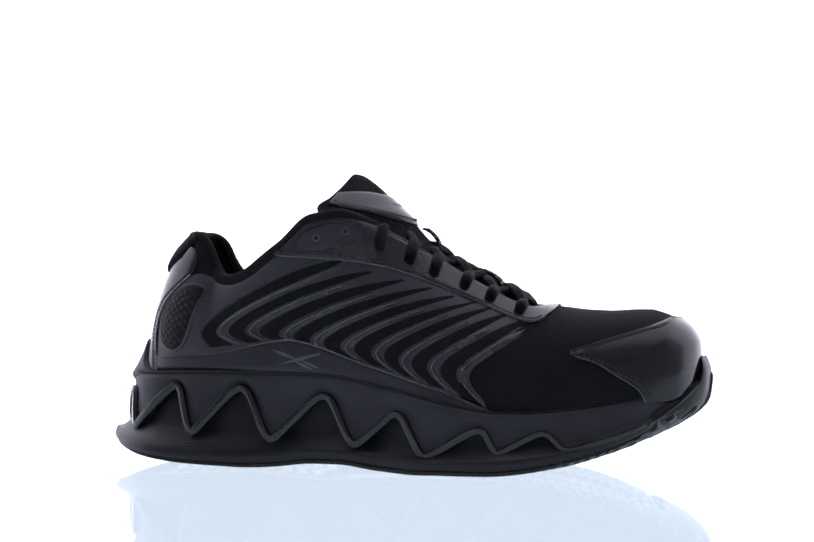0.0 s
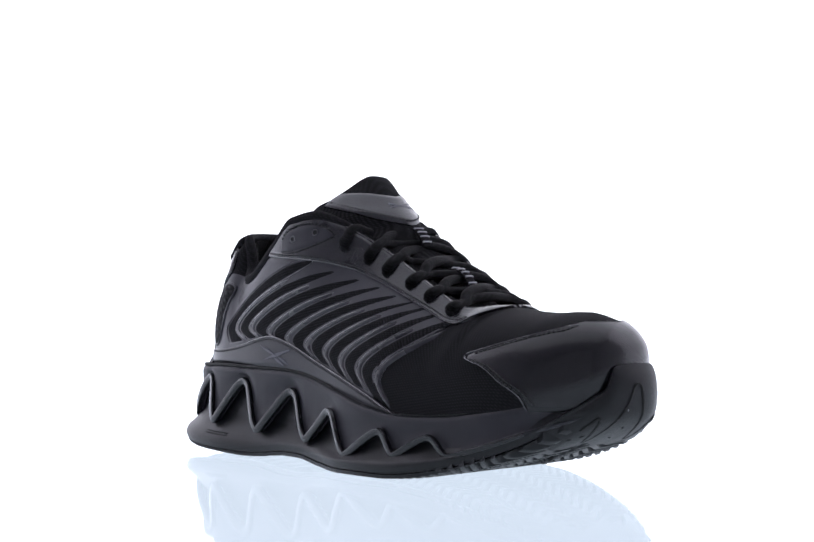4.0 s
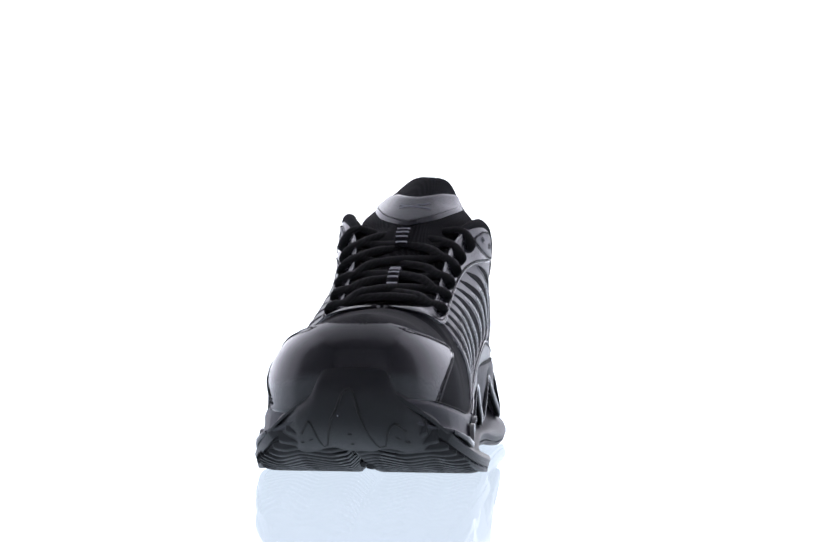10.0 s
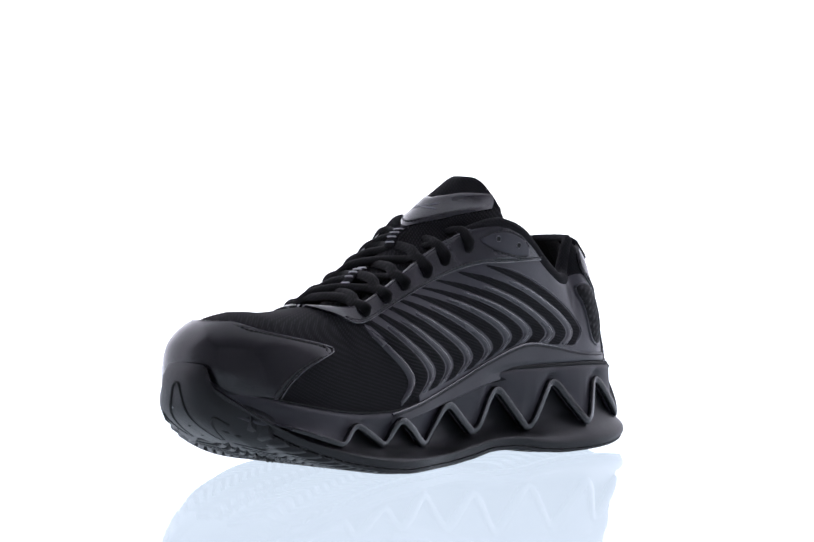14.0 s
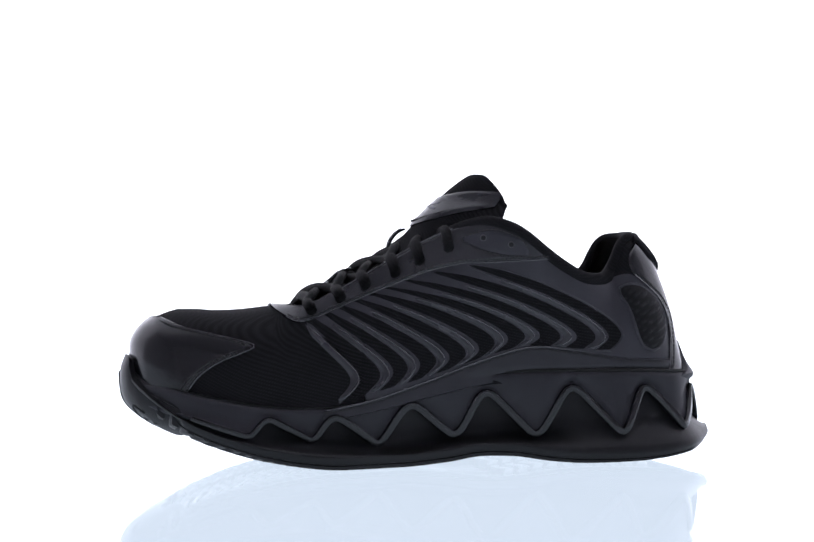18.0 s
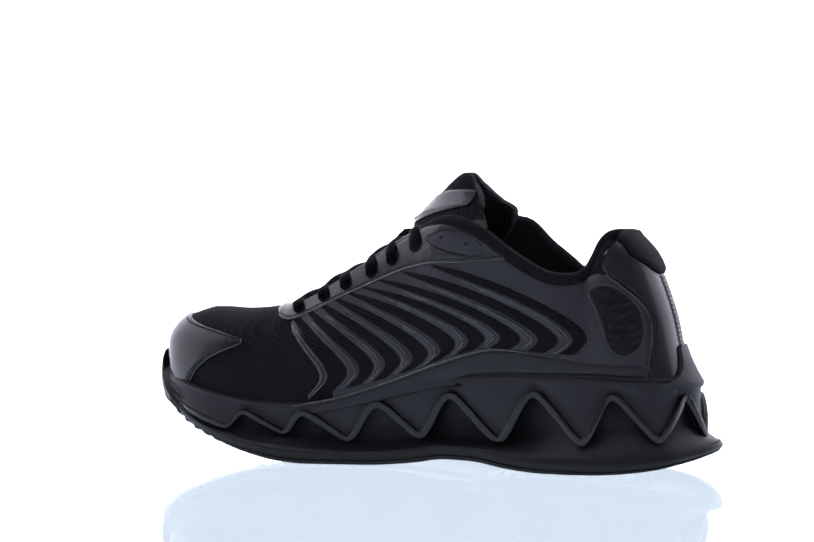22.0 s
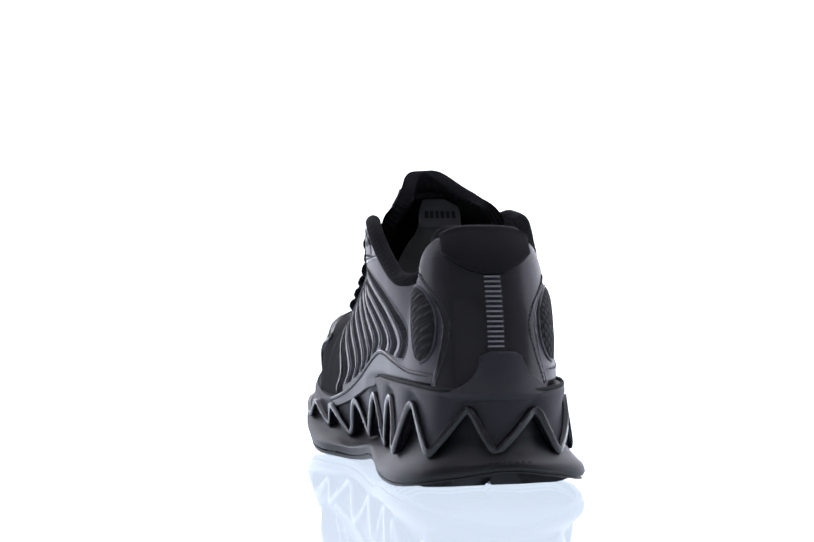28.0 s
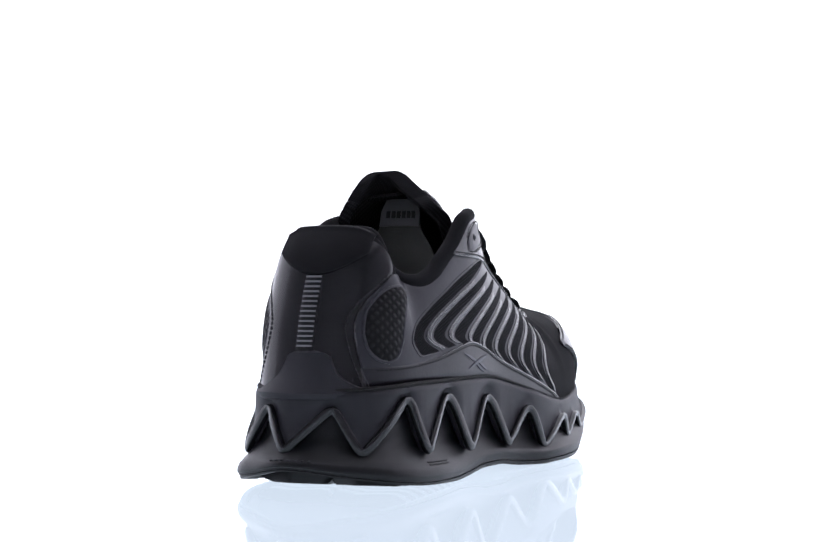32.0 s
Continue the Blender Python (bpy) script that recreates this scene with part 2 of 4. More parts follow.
def grid_faces(r, c, base=0, close_c=False, close_r=False):
    out = []
    for i in range(r if close_r else r - 1):
        for j in range(c if close_c else c - 1):
            a, b = i * c + j, i * c + (j + 1) % c
            k = (i + 1) % r
            out.append((base + a, base + b, base + k * c + (j + 1) % c, base + k * c + j))
    return out


def shell(g, off, depth=None, soft=0.45):
    """A thin pad laid on the surface grid g: raised by off, its rim rounded down into the surface."""
    r, c = g.shape[:2]
    n = normals(g)
    h = np.full((r, c), float(off))
    h[0], h[-1], h[:, 0], h[:, -1] = off * soft, off * soft, off * soft, off * soft
    top = g + n * h[..., None]
    low = g - n * (0.6 if depth is None else depth)
    verts = np.vstack([top.reshape(-1, 3), low.reshape(-1, 3)])
    faces = grid_faces(r, c)
    ring = ([(0, j) for j in range(c)] + [(i, c - 1) for i in range(1, r)] + [(r - 1, j) for j in range(c - 2, -1, -1)]
            + [(i, 0) for i in range(r - 2, 0, -1)])
    idx = [i * c + j for i, j in ring]
    for a, b in zip(idx, idx[1:] + idx[:1]):
        faces.append((a, b, b + r * c, a + r * c))
    return verts, faces


def tube(points, radius, seg=8, closed=False, flat=1.0, up=None):
    """A rope along the points; flat squeezes it along its own normal."""
    p = np.asarray(points, float)
    n = len(p)
    rad = np.broadcast_to(np.asarray(radius, float), (n,))
    t = (np.roll(p, -1, 0) - np.roll(p, 1, 0)) if closed else np.gradient(p, axis=0)
    t /= np.maximum(np.linalg.norm(t, axis=1, keepdims=True), 1e-9)
    ref = np.array([0.0, 0, 1]) if up is None else np.asarray(up, float)
    s = np.cross(t, ref)
    bad = np.linalg.norm(s, axis=1) < 0.05
    s[bad] = np.cross(t[bad], [1.0, 0.2, 0])
    s /= np.linalg.norm(s, axis=1, keepdims=True)
    u = np.cross(s, t)
    ang = np.linspace(0, 2 * np.pi, seg, endpoint=False)
    v = p[:, None] + rad[:, None, None] * (np.cos(ang)[None, :, None] * s[:, None] + flat * np.sin(ang)[None, :, None] * u[:, None])
    faces = grid_faces(n, seg, close_c=True, close_r=closed)
    if not closed:
        faces += [tuple(range(seg)), tuple(range((n - 1) * seg, n * seg))]
    return v.reshape(-1, 3), faces


def ribbon(points, out, half, thick):
    """A flat rounded band along the points, its face turned to out."""
    p, o = np.asarray(points, float), np.asarray(out, float)
    t = np.gradient(p, axis=0)
    t /= np.maximum(np.linalg.norm(t, axis=1, keepdims=True), 1e-9)
    s = np.cross(t, o)
    s /= np.maximum(np.linalg.norm(s, axis=1, keepdims=True), 1e-9)
    s *= np.sign(s[:, 2:3] + 1e-9)
    u = np.cross(s, t)
    u *= np.sign((u * o).sum(1))[:, None]
    prof = [(-1.1, -1.6), (-1.08, 0.1), (-0.98, 0.62), (-0.80, 0.85), (0.72, 1.0), (0.92, 0.88), (1, 0.5), (1.02, -1.2)]
    half = np.broadcast_to(np.asarray(half, float), (len(p),))[:, None]
    v = np.stack([p + s * half * a + u * thick * b for a, b in prof], 1)
    faces = grid_faces(len(p), len(prof), close_c=True) + [tuple(range(len(prof))), tuple(range((len(p) - 1) * len(prof), len(p) * len(prof)))]
    return v.reshape(-1, 3), faces


def joined(pieces):
    verts, faces, base = [], [], 0
    for v, f in pieces:
        v = np.asarray(v).reshape(-1, 3)
        verts.append(v)
        faces += [tuple(i + base for i in q) for q in f]
        base += len(v)
    return np.vstack(verts), faces


def stitches(path, off_n, pitch=2.3, length=1.8, radius=0.45):
    """A row of thread stitches along a curve that already lies on the surface."""
    p = np.asarray(path, float) + np.asarray(off_n, float)
    d = np.concatenate([[0], np.cumsum(np.linalg.norm(np.diff(p, axis=0), axis=1))])
    out = []
    for s in np.arange(pitch / 2, d[-1] - length, pitch):
        q = np.stack([np.interp([s, s + length / 2, s + length], d, p[:, k]) for k in range(3)], 1)
        out.append(tube(q, [radius * 0.6, radius, radius * 0.6], 5))
    return joined(out)


def out_dir(p, side):
    """Outward directions of the flank at places p."""
    x, z = p[:, 0], p[:, 2]
    e = 0.6
    dx = (on_side(x + e, z, side) - on_side(x - e, z, side))
    dz = (on_side(x, z + e, side) - on_side(x, z - e, side))
    n = np.cross(dx, dz)
    n /= np.maximum(np.linalg.norm(n, axis=1, keepdims=True), 1e-9)
    return n * np.sign(n[:, 1] * side + 1e-9)[:, None]


def columns(xs, low, high, side, rows):
    """A grid on the flank over the columns xs from low(x) to high(x)."""
    xs = np.asarray(xs, float)
    t = np.linspace(0, 1, rows)[:, None]
    z = low(xs)[None] + (high(xs) - low(xs))[None] * t
    return on_side(np.broadcast_to(xs, z.shape), z, side)


def wrapped(zs, x_out, x_in, end, n=24):
    """A grid that runs from the outer flank round the toe (end 1) or the heel (end -1) to the inner flank."""
    rows = []
    s = np.sin(np.linspace(0, np.pi / 2, n))
    for z in zs:
        x_end = 150.0 * end
        for _ in range(30):
            v = share(x_end, z)
            x_end = 0.5 * x_end + 0.5 * float(front_x(v) if end > 0 else back_x(v))
        a = x_out(z) + (x_end - x_out(z)) * s
        b = x_in(z) + (x_end - x_in(z)) * s
        left = on_side(a, np.full(n, z), -1)
        right = on_side(b, np.full(n, z), 1)
        left[-1, 1] = 0
        rows.append(np.vstack([left, right[-2::-1]]))
    return np.array(rows)


def cosine(a, b, n):
    return a + (b - a) * (0.5 - 0.5 * np.cos(np.linspace(0, np.pi, n)))


# ---------------------------------------------------------------- upper
def build_upper():
    us = np.concatenate([np.linspace(0, 0.24, 70), np.linspace(0.25, 0.75, 70), np.linspace(0.76, 1, 50)])
    s = 0.5 - 0.5 * np.cos(np.pi * us)
    vs = np.sin(np.linspace(0, np.pi / 2, 26))
    halves = []
    for side in (-1, 1):
        g = []
        for v in vs:
            x = back_x(v) + (front_x(v) - back_x(v)) * s
            g.append(np.stack([x, side_y(x, v, side), height(x, v, side)], -1))
        halves.append(np.array(g))
    pieces = [(h.reshape(-1, 3), grid_faces(*h.shape[:2])) for h in halves]
    part("upper", joined(pieces), CLOTH, label="black woven cloth upper", sharp=60)
    # padded lining inside the ankle opening
    inner = []
    for h in halves:
        k = h[8:, :125].copy()
        k[..., 1] *= np.clip(1 - 6.5 / np.maximum(np.abs(k[..., 1]), 7), 0.05, 1)
        k[..., 0] += 6.5 * np.clip((-100 - k[..., 0]) / 30, 0, 1)
        inner.append((k.reshape(-1, 3), grid_faces(*k.shape[:2])))
    part("lining", joined(inner), LINING, label="black padded cloth lining", sharp=60)
    # padded roll round the opening
    xs_out = np.concatenate([np.linspace(-8, -80, 26), np.linspace(-82, -115.5, 30)])
    left = np.stack([xs_out, side_y(xs_out, 1.0, -1), edge_z(xs_out)], 1)
    back = np.stack([np.full(5, -116.6), np.linspace(-8, 8, 5), np.full(5, 118.3)], 1)
    right = np.stack([xs_out[::-1], side_y(xs_out[::-1], 1.0, 1), top_z(xs_out[::-1], 1)], 1)
    loop = np.vstack([left, back, right])
    loop[:, 1] *= 1 - 2.2 / np.maximum(np.abs(loop[:, 1]), 12)
    loop = spline(loop[::2], 150)
    rad = np.full(150, 4.0)
    rad[:12], rad[-12:] = np.linspace(2, 4.0, 12), np.linspace(4.0, 2, 12)
    rear = np.clip((-98 - loop[:, 0]) / 12, 0, 1)
    rad -= 1.2 * rear
    loop[:, 2] += 0.9 * rear
    part("collar", tube(loop, rad, 12), CLOTH, label="padded black cloth collar")
    foot = [(x, side_y(np.array(x), 0.1, s_) * 0.78, 52 + 0 * x) for s_ in (-1, 1) for x in np.linspace(-134, 55, 40)[::-s_]]
    part("sockliner", (np.array(foot, float), [tuple(range(len(foot)))]), FELT, label="grey felt sock liner")


fox_out = curve((-140, 57), (-111, 57.6), (-86, 60.7), (-67, 64.8), (-57, 66.2), (-41, 63), (-19, 55.2), (7, 47), (33, 38.2), (56, 28.5))
fox_in = curve((-140, 54), (-126, 54.5), (-105, 55.6), (-78, 59.6), (-59, 61.8), (-51, 61.2), (-25, 53.8), (2, 44), (31, 35), (56, 30))
eyestay_low = curve((-67, 109), (-52, 108), (-36, 107), (-20, 105), (-4, 101.5), (6, 98), (25, 90.5), (46, 81.3), (60, 75.5), (66, 74.5), (73, 77.5), (77.5, 82.5))
quarter_high = curve((-138.5, 60), (-137.5, 70), (-130.5, 85), (-119, 94.5), (-108, 99.5), (-100, 97), (-95, 95.5), (-90, 94.5), (-80, 97.5),
                     (-69, 105.5), (-66, 108), (-52, 109), (-36, 108), (-20, 106), (-4, 102.5), (6, 99), (25, 91.5), (46, 82.3), (62, 74.5))


def build_quarters():
    for side in (-1, 1):
        fox = fox_out if side < 0 else fox_in
        low = lambda x: np.maximum(fox(x) - 2, curve((32, 0), (34.5, 44), (38, 53), (45, 60.5), (54, 66.8), (62, 73))(x))
        xs = np.concatenate([cosine(-138.5, -60, 44), np.linspace(-58, 62, 46)])
        part("quarter_panel", shell(columns(xs, low, lambda x: np.minimum(quarter_high(x), top_z(x, side) - 0.5), side, 22), 0.8), PANEL, label="charcoal moulded side panel")
        xs = np.concatenate([np.linspace(-138.5, -112, 16), np.linspace(-110, 55, 56)])
        g = columns(xs, lambda x: sole_top(x) - 4.8, fox, side, 20)
        dip = 2.6 * np.clip((sole_top(g[..., 0]) + 3.2 - g[..., 2]) / 3.2, 0, 1) * np.clip((-18 - g[..., 0]) / 30, 0, 1)
        g[..., 1] -= side * dip
        guard = part("mudguard", shell(g, 1.42), GUARD, label="smooth black leather-look side guard")
        p = on_side(xs[xs > -128], fox(xs[xs > -128]) - 1.6, side)
        part("stitching", stitches(p, out_dir(p, side) * 1.5), THREAD, guard)
        p = on_side(xs[xs > -96], fox(xs[xs > -96]) - 0.2, side)
        part("piping", tube(p + out_dir(p, side) * 1.3, 0.52 * np.clip((p[:, 0] + 98) / 40, 0.2, 1), 6), PIPE, guard)
        # lace facing with its small punched window

        def stay_low(x):
            return np.minimum(eyestay_low(x) - (0 if side < 0 else 1.5) * np.clip((-20 - x) / 15, 0, 1), top_z(x, side) - 0.8)
        xs = np.concatenate([np.linspace(-66.5, 56, 60), cosine(57, 77.4, 26)])
        stay = part("eyestay", shell(columns(xs, stay_low, lambda x: top_z(x, side) + 0.2, side, 14), 1.5), FACING, label="smooth black lace facing")
        xs = np.concatenate([np.linspace(-64, 60, 70), np.linspace(61, 72, 10)])
        p = on_side(xs, stay_low(xs) + 1.5, side)
        part("stitching", stitches(p, out_dir(p, side) * 1.6), THREAD, stay)
        p = on_side(xs, stay_low(xs) + 0.1, side)
        part("piping", tube(p + out_dir(p, side) * 1.15, 0.4, 6), PIPE, stay)
        xs = np.linspace(-14, 76, 90)
        p = np.stack([xs, side_y(xs, 1.0, side), top_z(xs, side)], 1)
        part("cut_edge", tube(p + np.array([0, 0.5 * side, 0.6]), 0.75, 6), PIPE, stay)
        low_by = 0 if side < 0 else 3.0
        wl = curve((-53, 110.5 - 0.5 * low_by), (-45, 110 - 0.6 * low_by), (-35, 112 - 0.8 * low_by), (-25, 115.4 - 0.9 * low_by), (-18, 118.8 - 0.6 * low_by))
        wh = curve((-53, 113 - 0.6 * low_by), (-49, 120.5 - 1.2 * low_by), (-42, 124.5 - 1.2 * low_by), (-33, 126 - 1.1 * low_by), (-25, 124 - low_by), (-18, 119.8 - 0.6 * low_by))
        win = shell(columns(np.linspace(-53, -18, 26), wl, wh, side, 9), 1.9)
        part("eyelet_patch", win, PANEL, stay, "dull black punched patch")
        xs = np.linspace(-51, -19, 30)
        rim = np.vstack([on_side(xs, wl(xs) + 0.3, side), on_side(xs[::-1], wh(xs[::-1]) - 0.3, side)])
        part("stitching", stitches(rim, out_dir(rim, side) * 2.1, 2.2, 1.5), THREAD, stay)
        for x, z in ((-43, 117.5), (-29, 120.8)):
            c = on_side([x], [z - 0.9 * low_by], side)
            n = out_dir(c, side)[0]
            c = c[0] + n * 2.05
            t1 = np.cross(n, [0, 0, 1.0])
            t1 /= np.linalg.norm(t1)
            t2 = np.cross(n, t1)
            a = np.linspace(0, 2 * np.pi, 14, endpoint=False)[:, None]
            part("eyelet", tube(c + 1.55 * (np.cos(a) * t1 + np.sin(a) * t2), 0.3, 6, True, up=n), METAL, stay)
            disc = c + 1.3 * (np.cos(a) * t1 + np.sin(a) * t2)
            part("eyelet_hole", (np.vstack([disc, disc - n * 1.0]), [tuple(range(14))] + [(i, (i + 1) % 14, 14 + (i + 1) % 14, 14 + i) for i in range(14)]), GROOVE, stay)


T_OUT = [(-47, 105), (-35, 100), (-20, 96), (-3, 92), (9, 88), (20, 83.5), (31, 81), (41, 78), (51, 75), (63, 72)]
B_OUT = [(-102, 71), (-93, 70), (-75, 71), (-56, 69), (-40, 66), (-24, 64), (-8, 61), (6, 57), (21, 54), (36, 51)]
E_OUT = [(-100, 59), (-78, 62), (-66, 64.5), (-48, 64), (-32, 59), (-16, 54), (1, 49), (16, 43.5), (31, 39), (46, 33)]
T_IN = [(-41, 102), (-26, 100), (-9, 96), (4, 92), (15, 89), (26, 86), (36, 83), (46, 80), (54, 77), (63, 74)]
B_IN = [(-102, 70), (-92, 68), (-73, 68), (-53, 69), (-37, 67), (-22, 61), (-6, 57), (10, 54), (24, 50), (40, 47)]
E_IN = [(-97, 57.5), (-85, 58), (-68, 60), (-48, 61), (-29, 55.5), (-13, 50), (2, 45), (16, 40.5), (31, 37), (47, 33.5)]


def crest(t, b, e, n=44):
    t, b, e = (np.array(q, float) for q in (t, b, e))
    ln = np.linalg.norm(b - t)
    m1 = t + (b - t) * 0.33 + np.array([0, 0.055 * ln])
    m2 = t + (b - t) * 0.70 + np.array([-0.01 * ln, 0.075 * ln])
    b = b + np.array([-6.5, 0])
    p = spline([t, m1, m2, b, b + (e - b) * 0.5, e], 160)
    ker = np.hanning(71)
    wide = np.vstack([2 * p[0] - p[35:0:-1], p, 2 * p[-1] - p[-2:-37:-1]])
    p = np.column_stack([np.convolve(wide[:, k], ker / ker.sum(), "valid") for k in (0, 1)])
    wide = np.vstack([2 * p[0] - p[35:0:-1], p, 2 * p[-1] - p[-2:-37:-1]])
    p = np.column_stack([np.convolve(wide[:, k], ker / ker.sum(), "valid") for k in (0, 1)])
    return p[np.linspace(0, len(p) - 1, n).astype(int)]


def build_ribs():
    for side, tt, bb, ee in ((-1, T_OUT, B_OUT, E_OUT), (1, T_IN, B_IN, E_IN)):
        lines = [crest(*q) for q in zip(tt, bb, ee)]
        for k_line, (a, b) in enumerate(zip(lines, lines[1:])):
            run = np.linspace(13, 1, 9)[:, None]
            a, b = (np.vstack([q[0] + run * (q[0] - q[4]) / np.linalg.norm(q[0] - q[4]) * (1, 0.8), q]) for q in (a, b))
            s = np.linspace(0, 1, len(a))
            gap = np.clip(np.minimum(s / 0.30, (1 - s) / 0.06), 0.02, 1) ** 0.5
            wide = 0.37 if k_line else 0.46
            lo, hi = 0.93 - wide - wide * gap, 0.93 - wide + wide * gap
            rows = []
            for k in np.linspace(0, 1, 6):
                r = (lo + (hi - lo) * k)[:, None]
                q = a * (1 - r) + b * r
                q = q[:-2]
                rows.append(on_side(q[:, 0], q[:, 1], side))
            slot = part("mesh_window", shell(np.array(rows), 0.98), MESH, label="black open mesh slot")
            if k_line == 0:
                ring = np.vstack([rows[0], rows[-1][::-1]])
                part("slot_edge", tube(ring + out_dir(ring, side) * 0.8, 0.4, 5, True), PANEL, slot)
        for k_line, a in enumerate(lines[1:], 1):
            b = lines[k_line + 1] if k_line + 1 < len(lines) else 2 * a - lines[k_line - 1]
            s = np.linspace(0, 1, len(a))
            wide = 0.25 * np.clip(np.minimum(s / 0.14, (1 - s) / 0.10), 0.08, 1)
            rows = []
            for f, up in ((-0.15, 0.1), (0.1, 1.15), (0.4, 1.2), (0.75, 1.0), (1.05, 0.2)):
                q = a + (b - a) * (f * wide)[:, None]
                q = on_side(q[:, 0], q[:, 1], side)
                rows.append(q + out_dir(q, side) * (up * np.clip(np.minimum(s / 0.2, (1 - s) / 0.12), 0.1, 1))[:, None])
            band = part("rib_band", shell(np.array(rows), 0.1), RIB, label="glossy black moulded rib")
            p = on_side(a[:, 0], a[:, 1], side)
            p += out_dir(p, side) * (0.95 * np.clip(np.minimum(s / 0.2, (1 - s) / 0.12), 0.3, 1))[:, None]
            part("rib_edge", tube(p, 0.5 * np.clip(np.minimum(s / 0.16, (1 - s) / 0.16), 0.12, 1), 8), PIPE, band)
        # bean-shaped mesh pad beside the heel
        mid = spline([(-121, 59), (-121, 69), (-118.5, 79), (-112.5, 87), (-104.5, 91.5)], 26)
        tan = np.gradient(mid, axis=0)
        tan /= np.linalg.norm(tan, axis=1, keepdims=True)
        u = np.linspace(-1, 1, 26)
        half = (9.0 - 3.6 * (u > 0) * u) * np.sqrt(np.maximum(1 - np.abs(u) ** 3.2, 0.004))
        rows = []
        for k in np.linspace(-1, 1, 11):
            q = mid + np.column_stack([-tan[:, 1], tan[:, 0]]) * (half * k)[:, None]
            q = on_side(q[:, 0], q[:, 1], side)
            rows.append(q + out_dir(q, side) * (0.9 + 1.8 * (1 - abs(k) ** 2.5) * (1 - np.abs(u) ** 4))[:, None])
        pad = part("heel_pad", shell(np.array(rows), 0.3), PADMESH, label="black mesh bean-shaped pad at the heel")
        ring = np.vstack([rows[0], rows[-1][::-1]])
        part("pad_rim", tube(ring, 0.8, 7, True), PANEL, pad)


def build_toe():
    edge_out = curve((36, 123), (44, 118), (49, 110), (56, 98), (59.5, 87), (60.5, 87), (64, 97), (68, 110), (73, 127), (76.3, 135))
    edge_in = curve((36, 125), (43, 121), (49, 116), (55, 107), (59, 97), (62, 90), (63, 90), (65, 96), (68, 109), (71.5, 124), (76.3, 135))
    zs = np.concatenate([np.linspace(36, 70, 26), np.linspace(71, 76.3, 12)])
    cap = part("toe_cap", shell(wrapped(zs, edge_out, edge_in, 1, 26), 1.6), LEATHER, label="smooth black leather-look toe cap")
    for side, e in ((-1, edge_out), (1, edge_in)):
        z = np.concatenate([np.linspace(36.5, 59.5, 30), np.linspace(60.5, 76.2, 40)])
        p = on_side(e(z), z, side)
        part("piping", tube(p + out_dir(p, side) * 1.25, 0.42, 6), PIPE, cap)
        for off in (1.8, 4.4):
            z = np.linspace(38, 59.5, 30)
            p = on_side(e(z) + 0.9 * off, z, side)
            part("stitching", stitches(p, out_dir(p, side) * 1.75), THREAD, cap)
    p = wrapped([76.2], edge_out, edge_in, 1, 40)[0]
    part("piping", tube(p + np.array([0.5, 0, 0.85]) * 1.1, 0.5, 6), LEATHER, cap)
    # a row of stitches right across the top of the cap
    z = np.linspace(61, 73.5, 26)
    left, right = on_side(edge_out(z) + 4.0, z, -1), on_side(edge_in(z) + 4.0, z, 1)
    left, right = left + out_dir(left, -1) * 1.85, right + out_dir(right, 1) * 1.85
    mid = wrapped([75.0], edge_out, edge_in, 1, 40)[0][39:40] + np.array([-0.4, 0, 2.1])
    part("stitching", stitches(spline(np.vstack([left[::5], mid, right[::5][::-1]]), 240), (0, 0, 0)), THREAD, cap)



